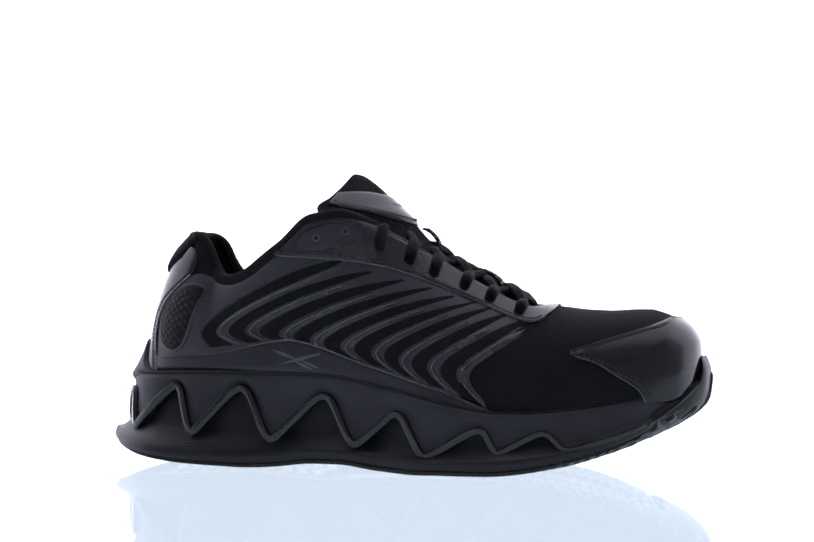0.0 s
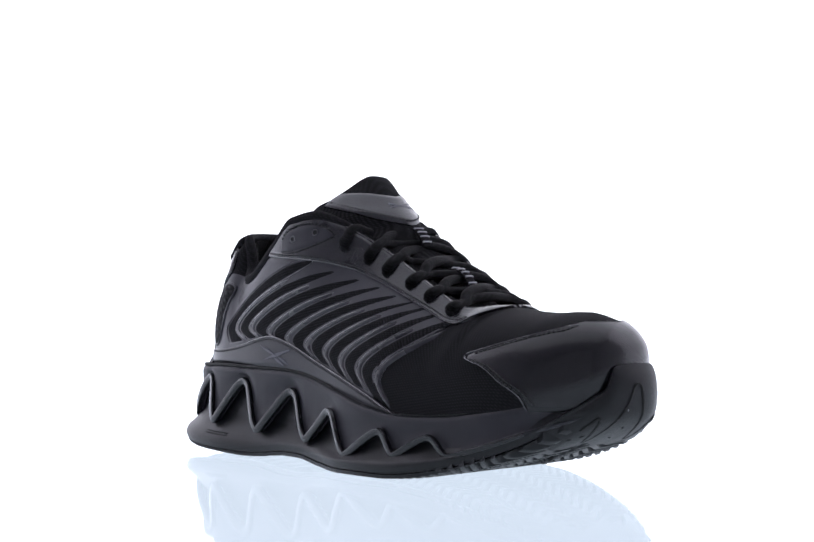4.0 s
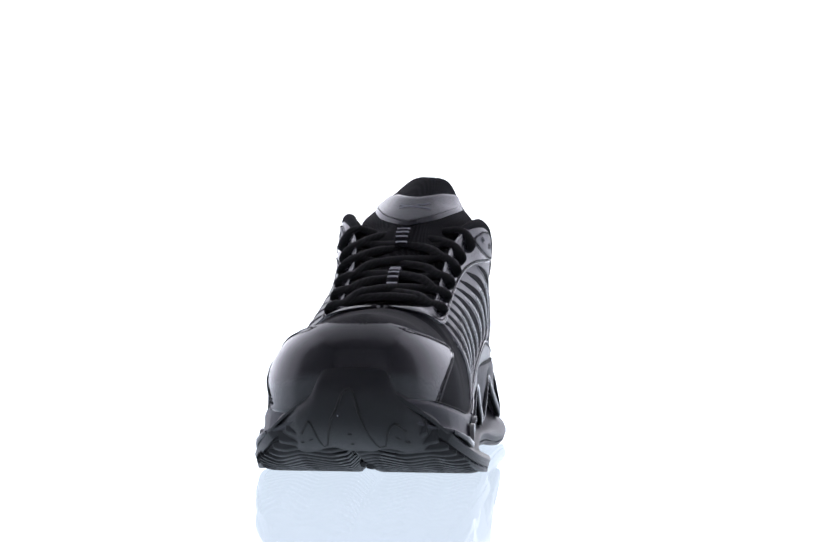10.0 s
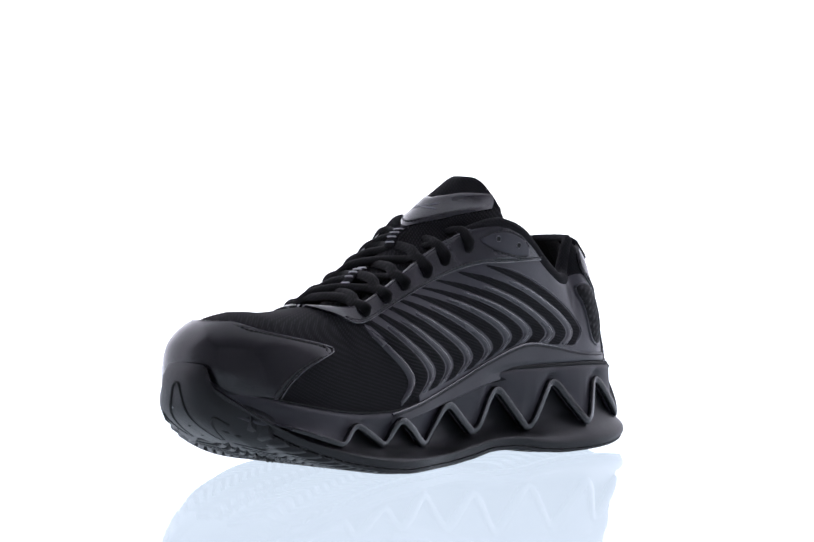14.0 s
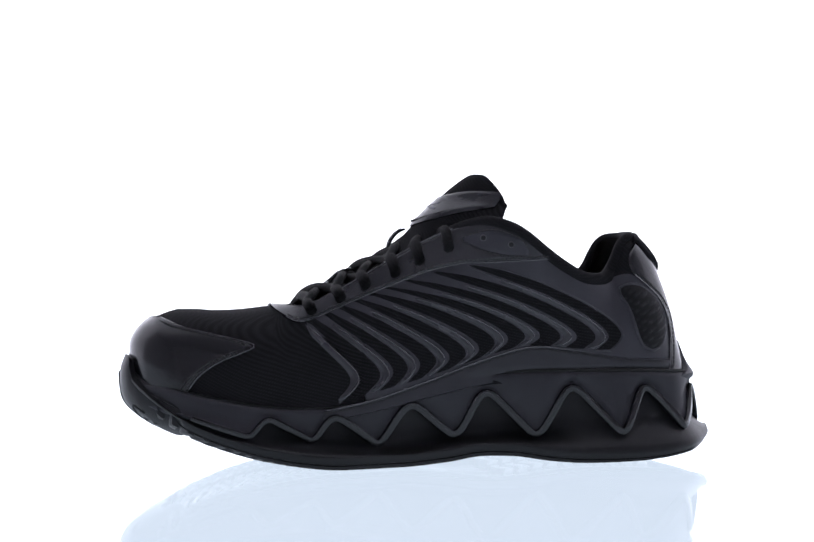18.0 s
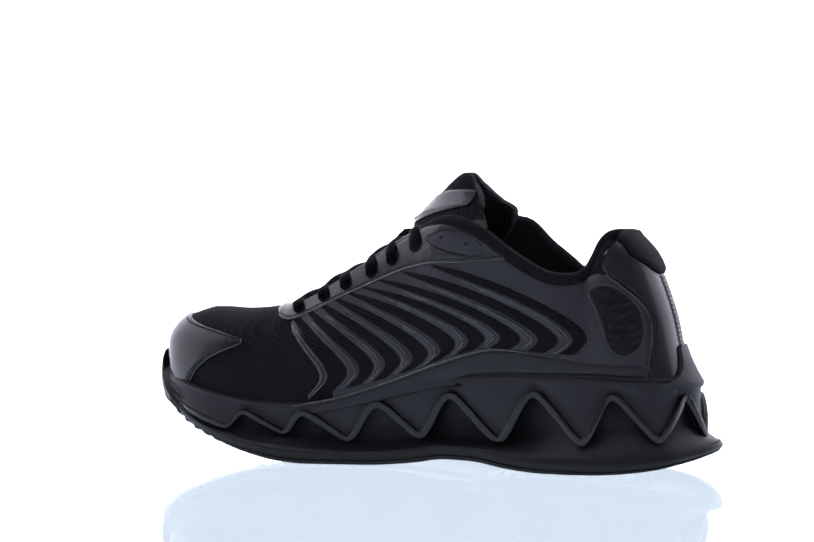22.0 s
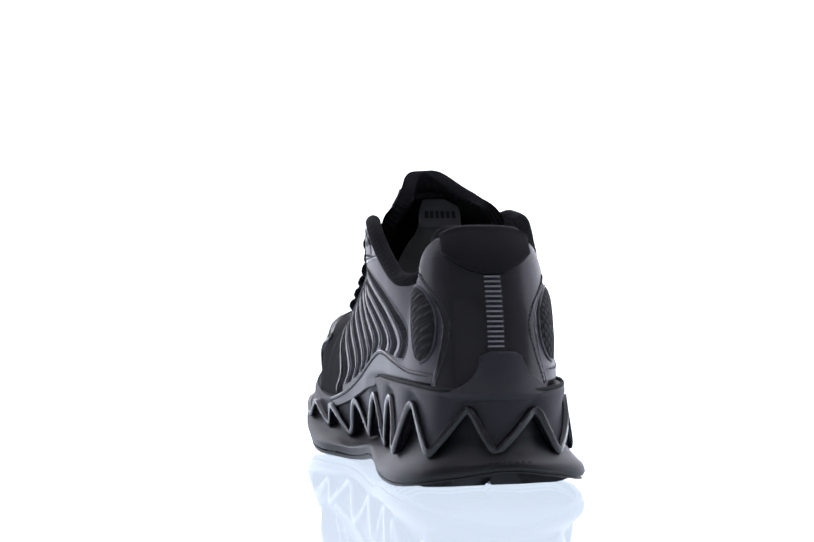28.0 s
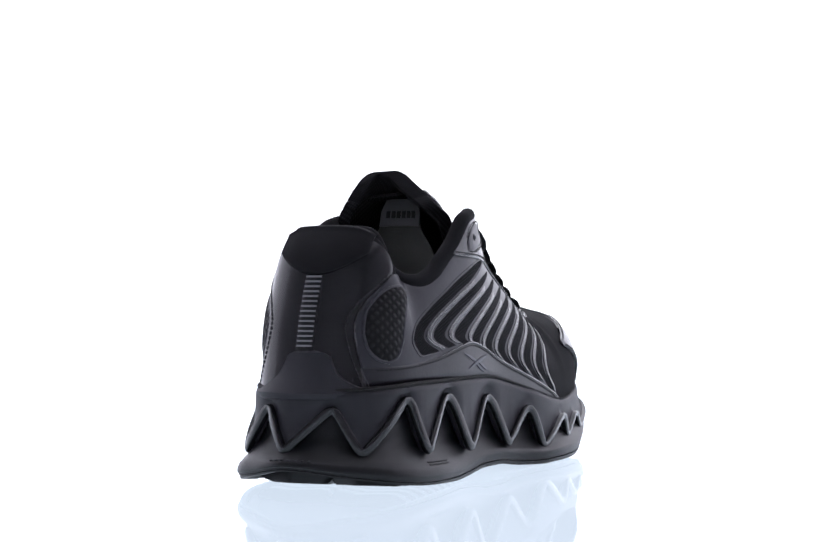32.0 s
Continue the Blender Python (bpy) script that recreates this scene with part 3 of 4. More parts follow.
def build_heel():
    edge_out = curve((44, -130), (52, -131.5), (63, -132.5), (74, -132), (86, -126.5), (94, -118), (99.5, -111.5), (106, -109.5), (111, -111), (114.5, -113.5), (116.5, -115))
    edge_in = curve((44, -130), (52, -131.5), (63, -132.5), (74, -132), (86, -126.5), (94, -118), (99.5, -111.5), (106, -109.5), (111, -111), (114.5, -113.5), (116.5, -115))
    zs = np.concatenate([np.linspace(44, 100, 30), np.linspace(102, 116.5, 12)])
    counter = part("heel_counter", shell(wrapped(zs, edge_out, edge_in, -1, 22), 1.6), LEATHER, label="smooth black heel counter")
    for side, e in ((-1, edge_out), (1, edge_in)):
        z = np.linspace(46, 99, 60)
        p = on_side(e(z), z, side)
        part("piping", tube(p + out_dir(p, side) * 1.3, 0.42, 6), PIPE, counter)
        z = np.linspace(46, 100, 44)
        p = on_side(e(z) - 2.2, z, side)
        part("stitching", stitches(p, out_dir(p, side) * 1.75), THREAD, counter)

    def back(y, z):
        y = np.asarray(y, float)
        z = np.broadcast_to(np.asarray(z, float), y.shape)
        x = np.full(y.shape, -130.0)
        for _ in range(40):
            v = share(x, z)
            w0 = edge_w(x) + (np.where(y < 0, width_out(x), width_in(x)) - edge_w(x)) * np.maximum(1 - v ** bend_n(x), 0) ** (1 / bend_m(x))
            nb = np.where(y > 0, 2.8, 2.3)
            q = np.maximum(1 - np.clip(np.abs(y) / w0, 0, 1) ** nb, 0) ** (1 / nb)
            x = 0.5 * x + 0.5 * (-92 - q * (-92 - back_x(v)))
        return np.stack([x, y, z], -1)

    ys = np.linspace(-20.5, 20, 35)
    low = 99 + 13 * (np.abs(ys + 0.25) / 24) ** 2.0
    top = 118 - 4.0 * (np.abs(ys + 0.25) / 20) ** 4
    g = np.array([back(ys, low + (top - low) * k) for k in np.linspace(0, 1, 14)])
    g = np.concatenate([g, [g[-1] + (0.7, 0, 1.3), g[-1] + (2.2, 0, 2.2)]])
    part("heel_tab", shell(g, 3.6, soft=0.75), TABCLOTH, label="padded black cloth heel tab")
    g = np.array([back(np.linspace(-5.6, 4.6, 7), np.full(7, z)) for z in np.linspace(63, 99.5, 22)])
    part("heel_strip", shell(g, 2.1), STRIP, counter, "flat black centre strip")
    for k in range(15):
        z = 66.6 + 2.22 * k
        g = np.array([back(np.linspace(-4.2, 3.2, 6), np.full(6, z + d)) for d in (-0.36, 0, 0.36)])
        part("reflective_bar", shell(g, 2.5, soft=0.97), DULL, counter)
    # moulded clip that rises out of the sole
    rows = []
    for z in np.linspace(43, 64.5, 16):
        k = (64.5 - z) / 21.5
        half = 9.5 * min(1.0, (0.10 + k * 7) ** 0.5) + 5.0 * k + 20.0 * k ** 4
        rows.append(back(np.linspace(-half - 2.5 - 1.5 * k, half - 2.5 - 1.5 * k, 21), np.full(21, z)))
        rows[-1][:, 0] -= (0.3 + 5.2 * k ** 1.6) * np.cos(np.linspace(-1.3, 1.3, 21))
    part("heel_clip", shell(np.array(rows), 3.0), RUBBER, label="moulded black rubber heel clip")


# ---------------------------------------------------------------- sole
HEM = [(153, -1), (147.5, -22), (131, -40), (104, -52), (69, -58.5), (40, -60.3), (15, -58), (-20, -48.5), (-65, -44), (-105, -41.5), (-131, -35), (-147, -19),
       (-152, -1), (-147.5, 15.5), (-134, 29.5), (-106, 37), (-70, 37.8), (-30, 36), (10, 38.5), (45, 45), (80, 46), (112, 43), (135, 33.5), (150.5, 16)]
RIM = [(154, 0), (148.4, -22), (131.5, -41), (104, -54.5), (69, -63.8), (41.7, -66.4), (15.5, -64), (-16.6, -54), (-60, -48), (-106, -49.5), (-135.5, -43.3), (-155, -23.5),
       (-162, -1), (-153.5, 19), (-139.5, 35.3), (-111, 44.2), (-70.4, 44.4), (-31, 40), (8.8, 42.5), (45.6, 51.5), (80.4, 51.5), (112, 46), (136, 35.3), (151, 18)]
NP = 960
hem = spline(HEM, NP, True)
rim = spline(RIM, NP, True)
bottom = curve((-164, 12), (-157, 8.8), (-148, 6), (-138, 3.8), (-120, 1.5), (-100, 0.5), (-83, 0.3), (-64, 1.6), (-45, 4.2), (-30, 4.5), (-10, 1.8), (15, 0), (45, 0), (85, 5),
               (105, 10.5), (123, 17.5), (140, 28), (150, 37), (156, 44))


def under(x, y):
    """The height of the sole's underside; at the heel it rises to the outer flank."""
    return bottom(x) + curve((-164, 0.4), (-145, 1.0), (-120, 0.9), (-94, 0.5), (-62, -0.7), (-30, -1.3), (0, -0.6), (20, 0))(x) * np.clip((5 - y) / 50, 0, 1.1)


def outward(o):
    t = np.roll(o, -1, 0) - np.roll(o, 1, 0)
    n = np.stack([t[:, 1], -t[:, 0]], 1)
    n /= np.linalg.norm(n, axis=1, keepdims=True)
    return n * np.sign((n * (o - o.mean(0))).sum(1).mean())


hem_n, rim_n = outward(hem), outward(rim)
# the inner flank is undercut along the arch
arch = 5.0 * np.clip((hem[:, 0] + 100) / 30, 0, 1) * np.clip((95 - hem[:, 0]) / 40, 0, 1) * (hem[:, 1] > 0)
hem_low = hem - np.column_stack([np.zeros(NP), arch])
# how far the toe reaches at each height: it leans back towards the ground
toe_lean = curve((10, 108), (13, 116), (18, 127), (24, 139.5), (33, 151), (44, 154.2), (50, 154.4), (58, 152.6))
ZIG_OUT = [(127, 25.5), (82.5, 14), (76, 21.5), (50.5, 12), (45, 22.5), (14, 10), (2.3, 29.5), (-22, 14.4), (-36.5, 38), (-66, 15.6), (-79.4, 41.3), (-108, 18), (-115.5, 41.5)]
ZIG_BACK = [(-141, -27.5, 18.5), (-147.5, -18, 37.5), (-152, 2, 19.5), (-149, 14.5, 38), (-137, 28, 18)]
ZIG_IN = [(-115.7, 39), (-103.6, 15.5), (-75.5, 39.5), (-59.5, 14.4), (-29.6, 37.5), (-16.3, 15), (10.3, 31.8), (25, 11.7), (51, 27), (59, 14), (85.3, 26.5), (90.6, 17.2), (125, 26.3)]


def zigzag():
    """The height of the wavy hem along the sole's outline."""
    tips = []
    for x, z in ZIG_OUT:
        j = np.where(hem[:, 1] < -1)[0]
        tips.append((j[np.argmin(abs(hem[j, 0] - x))], z - (1.6 if z < 21 else 0)))
    for x, y, z in ZIG_BACK:
        tips.append((np.argmin((hem[:, 0] - x) ** 2 + (hem[:, 1] - y) ** 2), z))
    for x, z in ZIG_IN:
        j = np.where(hem[:, 1] > 1)[0]
        tips.append((j[np.argmin(abs(hem[j, 0] - x))], z))
    tips.sort()
    i0, i1 = tips[0][0], tips[-1][0]
    k1 = NP - i1
    front = [(0, 41), (i0 // 4, 39.5), (i0 // 2, 34.5), (i0 * 3 // 4, 29.5)]
    tail = [(NP - k1 * 3 // 4, 29.5), (NP - k1 // 2, 34.5), (NP - k1 // 4, 39.5), (NP, 41)]
    ring = front + tips + tail
    idx, val = [q[0] for q in ring], [q[1] for q in ring]
    z = np.interp(np.arange(NP), idx, val)
    z = z + 0.18 * (z - np.convolve(np.concatenate([z[-60:], z, z[:60]]), np.ones(61) / 61, "same")[60:-60])
    ker = np.hanning(17)[1:-1]
    return np.convolve(np.concatenate([z[-10:], z, z[:10]]), ker / ker.sum(), "same")[10:-10]


zig = zigzag()


def build_sole():
    step = np.linalg.norm(np.roll(hem, -1, 0) - hem, axis=1)
    slope = np.abs(np.roll(zig, -1) - np.roll(zig, 1)) / (2 * step)
    dz = np.sqrt(1 + np.clip(slope, 0, 2.4) ** 2)
    top = sole_top(hem[:, 0])
    body = np.maximum(top - zig, 4)

    pleat = np.clip((29 - zig) / 11, -1, 1) * np.clip((20 - hem[:, 0]) / 40, 0, 1)
    full = curve((-150, 1.0), (-100, 2.4), (-60, 3.6), (-20, 3.0), (10, 1.6), (40, 0.8), (150, 0.4))(hem[:, 0])

    def row(off, z):
        off, z = np.broadcast_to(off, (NP,)), np.broadcast_to(z, (NP,))
        fore = np.clip((hem[:, 0] - 70) / 40, 0, 1) * np.clip((134 - hem[:, 0]) / 12, 0, 1)
        p = np.column_stack([hem + hem_n * (off + 2.0 * fore * np.clip((top - z) / 12, 0, 1) + 2.1 * pleat * np.clip(1.2 - (z - zig) / (0.75 * body), 0, 1))[:, None], z])
        p[:, 0] += (toe_lean(p[:, 2]) - 154) * np.clip(1.05 - (p[:, 1] / 52) ** 2, 0, 1) * np.clip((p[:, 0] - 95) / 30, 0, 1)
        p[:, 1] -= arch * np.clip((37 - z) / 22, 0, 1)
        return p

    rows = [row(-11, top - 3), row(-6, top + 0.3), row(full - 3.6, top + 0.6), row(full - 2.4, top - 0.4), row(full - 1.9, top - 2.5),
            row(0.85 * full - 2.2, zig + body * 0.65), row(0.6 * full - 2.0, zig + body * 0.38), row(0.5 * full - 1.3, zig + np.minimum(body * 0.25, 2.9 * dz)),
            row(0.5 * full - 0.9, zig + np.minimum(body * 0.2, 2.3 * dz)), row(0.4 * full + 0.9, zig + np.minimum(body * 0.15, 2.0 * dz)), row(0.4 * full + 1.3, zig + 0.9 * dz * np.minimum(body / 12, 1)),
            row(0.4 * full + 1.0, zig), row(0.2, zig - 0.4), row(-2.2, zig - 0.2), row(-3.6, zig + 2.5), row(-6.5, zig + 7)]
    g = np.array(rows)
    sole = part("midsole", (g.reshape(-1, 3), grid_faces(len(rows), NP, close_c=True)), RUBBER, label="black moulded rubber midsole with zigzag hem", sharp=50)
    seam = row(full - 3.4, top + 1.1)
    seam = seam[np.where(hem[:, 0] < 132)[0]]
    part("seam", tube(seam[::4], 0.35 + 0.65 * np.clip((10 - seam[::4, 0]) / 25, 0, 1), 6), GROOVE, sole)
    keep = np.where(hem[:, 0] < 125.5)[0]
    trim = row(0.4 * full + 0.75, zig + 0.95 * dz * np.minimum(body / 12, 1))[keep]
    face = np.column_stack([hem_n, np.full(NP, -0.12)])[keep]
    slim = curve((-160, 1.9), (20, 1.9), (60, 1.6), (100, 1.3), (126, 0.9))(trim[:, 0])
    part("zigzag_trim", ribbon(trim[::2], face[::2], slim[::2], 1.0), TRIM, sole, "satin black raised zigzag edge", sharp=50)
    zb = under(rim[:, 0], rim[:, 1])
    lift = curve((-164, 3.6), (-145, 4.4), (-110, 5.2), (-60, 6.6), (0, 7), (100, 7), (130, 8), (156, 10))(rim[:, 0])
    zf = zb + lift

    lip = curve((-164, 0.7), (60, 0.8), (92, 1.6), (112, 2.9), (156, 2.9))(rim[:, 0])
    tip = 5.5 * np.clip((rim[:, 0] - 126) / 12, 0, 1)

    roll = 4.5 * np.clip((rim[:, 0] - 70) / 50, 0, 1)

    def rrow(off, z):
        low = np.clip(1 - (z - zb) / lift, 0, 1) ** 2
        return np.column_stack([rim + rim_n * (off - tip - roll * low)[:, None], z])

    seat = curve((-164, 22), (-140, 19.5), (-108, 17), (-66, 15), (-20, 13.8), (14, 9.5), (50, 11.8), (85, 15), (127, 26), (150, 42), (156, 47))(hem[:, 0])
    inner = np.column_stack([hem_low - hem_n * 3.6, seat + 14])
    inner2 = np.column_stack([hem_low - hem_n * 2.9, seat + 8])
    mid1 = np.column_stack([hem_low - hem_n * 1.9, seat + 4.2])
    mid2 = np.column_stack([hem_low + hem_n * 0.2, seat + 1.5])
    mid3 = np.column_stack([0.5 * hem_low + 0.5 * rim, 0.36 * zf + 0.64 * seat])
    mid4 = np.column_stack([0.14 * hem_low + 0.86 * rim, 0.64 * zf + 0.36 * seat])
    mid5 = np.column_stack([0.03 * hem_low + 0.97 * rim, 0.84 * zf + 0.16 * seat])
    rows = [row(-6.0, top - 4), inner, inner2, mid1, mid2, mid3, mid4, mid5, rrow(0, zf), rrow(-0.15, zf - 0.8), rrow(-0.7, zf - 2.2 * lift / 7), rrow(-0.9, zb + 3.5 * lift / 7), rrow(-2.3, zb + 3.3 * lift / 7), rrow(-2.3, zb + 2.9 * lift / 7), rrow(-1.2, zb + 2.6 * lift / 7),
            rrow(-1.6, zb + lip), rrow(-4.2, zb + lip), rrow(-4.8, zb + 3.6), rrow(-9, zb + 5.4)]
    g = np.array(rows)
    faces = grid_faces(len(rows), NP, close_c=True)
    outsole = part("outsole", (g.reshape(-1, 3), faces), OUTSOLE, label="black flared rubber outsole", sharp=35)
    # moulded marks on the heel flange: one oblong, and small bars of raised lettering that cannot be read

    def flange(idx, f):
        a, b = mid3[idx], mid4[idx]
        return a * (1 - f) + b * f
    j = np.where((rim[:, 1] < 0) & (rim[:, 0] > -112) & (rim[:, 0] < -90))[0]
    j = j[np.argsort(rim[j, 0])]
    for f in (0.25, 0.65):
        part("moulded_mark", tube(flange(j, f) + np.array([0, -0.05, 0.05]), 0.38, 6), GROOVE, outsole)
    for k in range(7):
        y0 = 6.0 - 3.2 * k
        q = np.where((rim[:, 0] < -120) & (abs(rim[:, 1] - y0) < 1.0))[0]
        q = q[np.argsort(rim[q, 1])]
        part("raised_bar", tube(flange(q, 1.0) + np.array([-0.1, 0, 0.05]), 0.4, 6), RUBBER, outsole)
    # underside, with a groove along its middle
    k = np.arange(4, NP // 2 - 3)
    lat, med = rows[-1][k], rows[-1][NP - k]
    deep = curve((-164, 0.2), (-60, 0.8), (-20, 6), (20, 9), (90, 8), (120, 3), (156, 1))
    cols = [lat]
    for y, d in ((-14, 0.0), (-10.5, 0.45), (-6.5, 1.0), (-3, 0.5), (0, 0.0)):
        f = np.clip((y - lat[:, 1]) / (med[:, 1] - lat[:, 1]), 0.05, 0.95)[:, None]
        c = lat * (1 - f) + med * f
        c[:, 2] += d * deep(c[:, 0])
        cols.append(c)
    g = np.array(cols + [med])
    part("outsole_underside", (g.reshape(-1, 3), grid_faces(len(cols) + 1, len(k))), OUTSOLE, sharp=35)


def rim_y(x, side):
    j = np.where(rim[:, 1] * side > 0)[0]
    j = j[np.argsort(rim[j, 0])]
    return np.interp(x, rim[j, 0], rim[j, 1])


def build_tread():
    """Wavy bars of rubber across the underside, split by the middle groove."""
    for x0 in list(np.arange(38, 137, 5.8)) + list(np.arange(-118, -40, 8.0)):
        fore = x0 > 0
        for side in (-1, 1):
            y0 = float(np.interp(x0, [40, 95, 135], [1.0, -1.5, -4.0] if side > 0 else [-13.5, -10.5, -7.0])) if fore else (0.5 if side > 0 else -3.5)
            y1 = float(rim_y(x0 - 4, side)) - side * (float(curve((40, 3.0), (60, 2.4), (85, 1.6), (108, 1.6), (120, 3.0), (140, 7.0))(x0)) if fore else 6.0)
            if abs(y1) - abs(y0) < 6:
                continue
            ys = np.linspace(y0, y1, 34)
            wave = np.arcsin(0.93 * np.sin(ys / 4.4 + (0.6 if side > 0 else 2.2)))
            xs = x0 + (float(np.interp(x0, [108, 128], [4.0, 1.4])) if fore else 1.9) * wave - (0.0020 * ys ** 2 if fore else 0)
            w = 1.65 if fore else 2.6
            rows = [np.column_stack([xs + dx, ys, under(xs + dx, ys) + h + 2.4 * np.clip(1 - np.abs(ys - y1) / 9, 0, 1) ** 1.8]) - (0, 1, 0) * (side * 1.1 * max(h, 0) * np.linspace(1, 0, 34) ** 2)[:, None] for dx, h in ((-w, 5.6), (-w, 0.3), (-w + 0.4, -0.1), (w - 0.4, -0.1), (w, 0.3), (w, 5.6))]
            g = np.array(rows)
            r, c = g.shape[:2]
            f = grid_faces(r, c) + [tuple(i * c for i in range(r)), tuple(i * c + c - 1 for i in range(r))]
            part("tread_lug", (g.reshape(-1, 3), f), OUTSOLE)


def build_grit():
    """Bits of gravel caught in the groove under the toe."""
    rng = random.Random(4)
    for x, y, r in ((101, -3.0, 2.8), (97, -1.0, 2.4)):
        z = float(under(np.array(x), np.array(y))) + 1.2
        pts, rad = [], []
        for k in range(6):
            pts.append((x - r + 2 * r * k / 5, y + rng.uniform(-0.3, 0.3) * r, z + rng.uniform(-0.3, 0.3) * r))
            rad.append(r * (0.45, 0.9, 1.05, 0.95, 0.8, 0.4)[k] * rng.uniform(0.8, 1.15))
        part("caught_grit", tube(pts, rad, 7), STRIP, shoe, "dark gravel caught in the tread", sharp=10)


def bumper_point(y, k):
    """A place on the toe bumper: y across it, k from its foot (0) to its top edge (1)."""
    y = np.asarray(y, float)
    j = np.where(hem[:, 0] > 100)[0]
    j = j[np.argsort(hem[j, 1])]
    x = np.interp(y, hem[j, 1], hem[j, 0])
    lo = 19.5 + 1.6 * np.cos((np.abs(y) - 12) / 4.4) * np.clip((np.abs(y) - 4) / 6, 0, 1) - 2.0 * np.clip((np.abs(y) - 30) / 14, 0, 1)
    hi = curve((-56, 20.5), (-46, 24), (-39, 32.5), (-31, 37.5), (-24, 41.5), (-19.5, 46), (-14.5, 56), (-10, 57.5), (0, 58),
               (10, 57.5), (14.5, 56), (19.5, 46), (24, 41.5), (30, 37.5), (36, 32.5), (42, 24), (49, 20.5))(y)
    z = lo + (np.maximum(hi, lo + 3) - lo) * k
    prof = toe_lean(z)
    prof = prof + 3.2 * np.clip(y / 22, 0, 1) * np.clip((36 - z) / 14, 0, 1)
    return np.stack([x + (prof - 153) * np.clip(1.05 - (y / 52) ** 2, 0, 1), y * (1 + 0.02 * (1 - k)), z], -1)


def build_bumper():
    ys = np.linspace(-46.5, 41.5, 121)
    g = np.array([bumper_point(ys, k) for k in np.linspace(0, 1, 14)])
    k = np.linspace(0, 1, 14)[:, None]
    flank = np.clip((44 - np.abs(ys[None] + 2.5)) / 20, 0, 1)
    ease = np.clip((1 - k) / 0.3, 0, 1) ** 0.7 * flank - 1.9 * (1 - flank)
    g = g + normals(g) * ease[..., None]
    bump = part("toe_bumper", shell(g, 0.05, depth=4.0, soft=0.8), OUTSOLE, label="smooth black rubber toe bumper")
    for ln in ([(-25, 0.30), (-23, 0.38), (-20, 0.42), (-15.5, 0.14), (-10, 0.45), (-7, 0.60), (-4, 0.77), (0, 0.77), (3, 0.52), (7, 0.25), (11, 0.14), (15, 0.36), (18, 0.42), (22, 0.34)],):
        q = spline(ln, 120)
        z0, z1 = bumper_point(q[:, 0], 0.0)[:, 2], bumper_point(q[:, 0], 1.0)[:, 2]
        q[:, 1] = np.clip((14.5 + 43 * q[:, 1] - z0) / (z1 - z0), 0.02, 0.97)
        p = bumper_point(q[:, 0], q[:, 1])
        n = np.column_stack([np.full(120, 1.0), q[:, 0] / 60, np.full(120, 0.0)])
        part("groove", tube(p + n * 1.0, 0.75, 6), GROOVE, bump)
    c = bumper_point(np.array([-7.1, -6.8, -6.5]), np.full(3, 0.44))
    part("speck", tube(c + np.array([1.1, 0, 0]), [0.2, 0.45, 0.2], 6), SILVER, bump, "pale fleck on the bumper")
    for y, z in ((-26, 23), (-21.5, 24.5), (-2.5, 28), (-2.5, 23), (18.5, 26), (22, 24)):
        z0, z1 = float(bumper_point(y, 0.0)[2]), float(bumper_point(y, 1.0)[2])
        k = (z - z0) / (z1 - z0)
        c = bumper_point(np.linspace(y - 1.2, y + 1.2, 5), np.full(5, k))
        c[:, 0] += 0.95
        part("dimple", tube(c, [0.4, 0.8, 0.9, 0.8, 0.4], 6), GROOVE, bump)


# ---------------------------------------------------------------- tongue and laces
TONGUE = [(66, 77), (45, 90), (28, 101), (12, 113.5), (1, 126), (-9, 135.5), (-17, 143.5), (-25, 152)]
t_half = curve((0, 20.5), (0.4, 23), (0.5, 25), (0.6, 27), (0.75, 25), (0.88, 19), (1, 15.5))
t_sag = curve((0, 4.5), (0.4, 7), (0.52, 21), (0.57, 40), (0.64, 39), (0.72, 36.5), (0.80, 29), (0.86, 23), (0.93, 15), (1, 6))
t_sag_in = curve((0, 4.5), (0.4, 7), (0.50, 20), (0.57, 38), (0.64, 36), (0.72, 33), (0.80, 32), (0.86, 29), (0.93, 22), (1, 12))
t_inner = curve((0, 1), (0.5, 1.04), (0.62, 1.14), (0.68, 1.06), (0.76, 0.94), (0.86, 0.96), (1, 1.06))
t_outer = curve((0, 1), (0.5, 1.08), (0.62, 1.22), (0.70, 1.10), (0.80, 0.98), (0.92, 0.92), (1, 0.96))
t_mid = curve((0, 0), (0.45, 0), (0.6, 1.5), (0.8, 4.5), (1, 9))
t_thick = curve((0, 4), (0.5, 6), (0.8, 8), (1, 11.5))


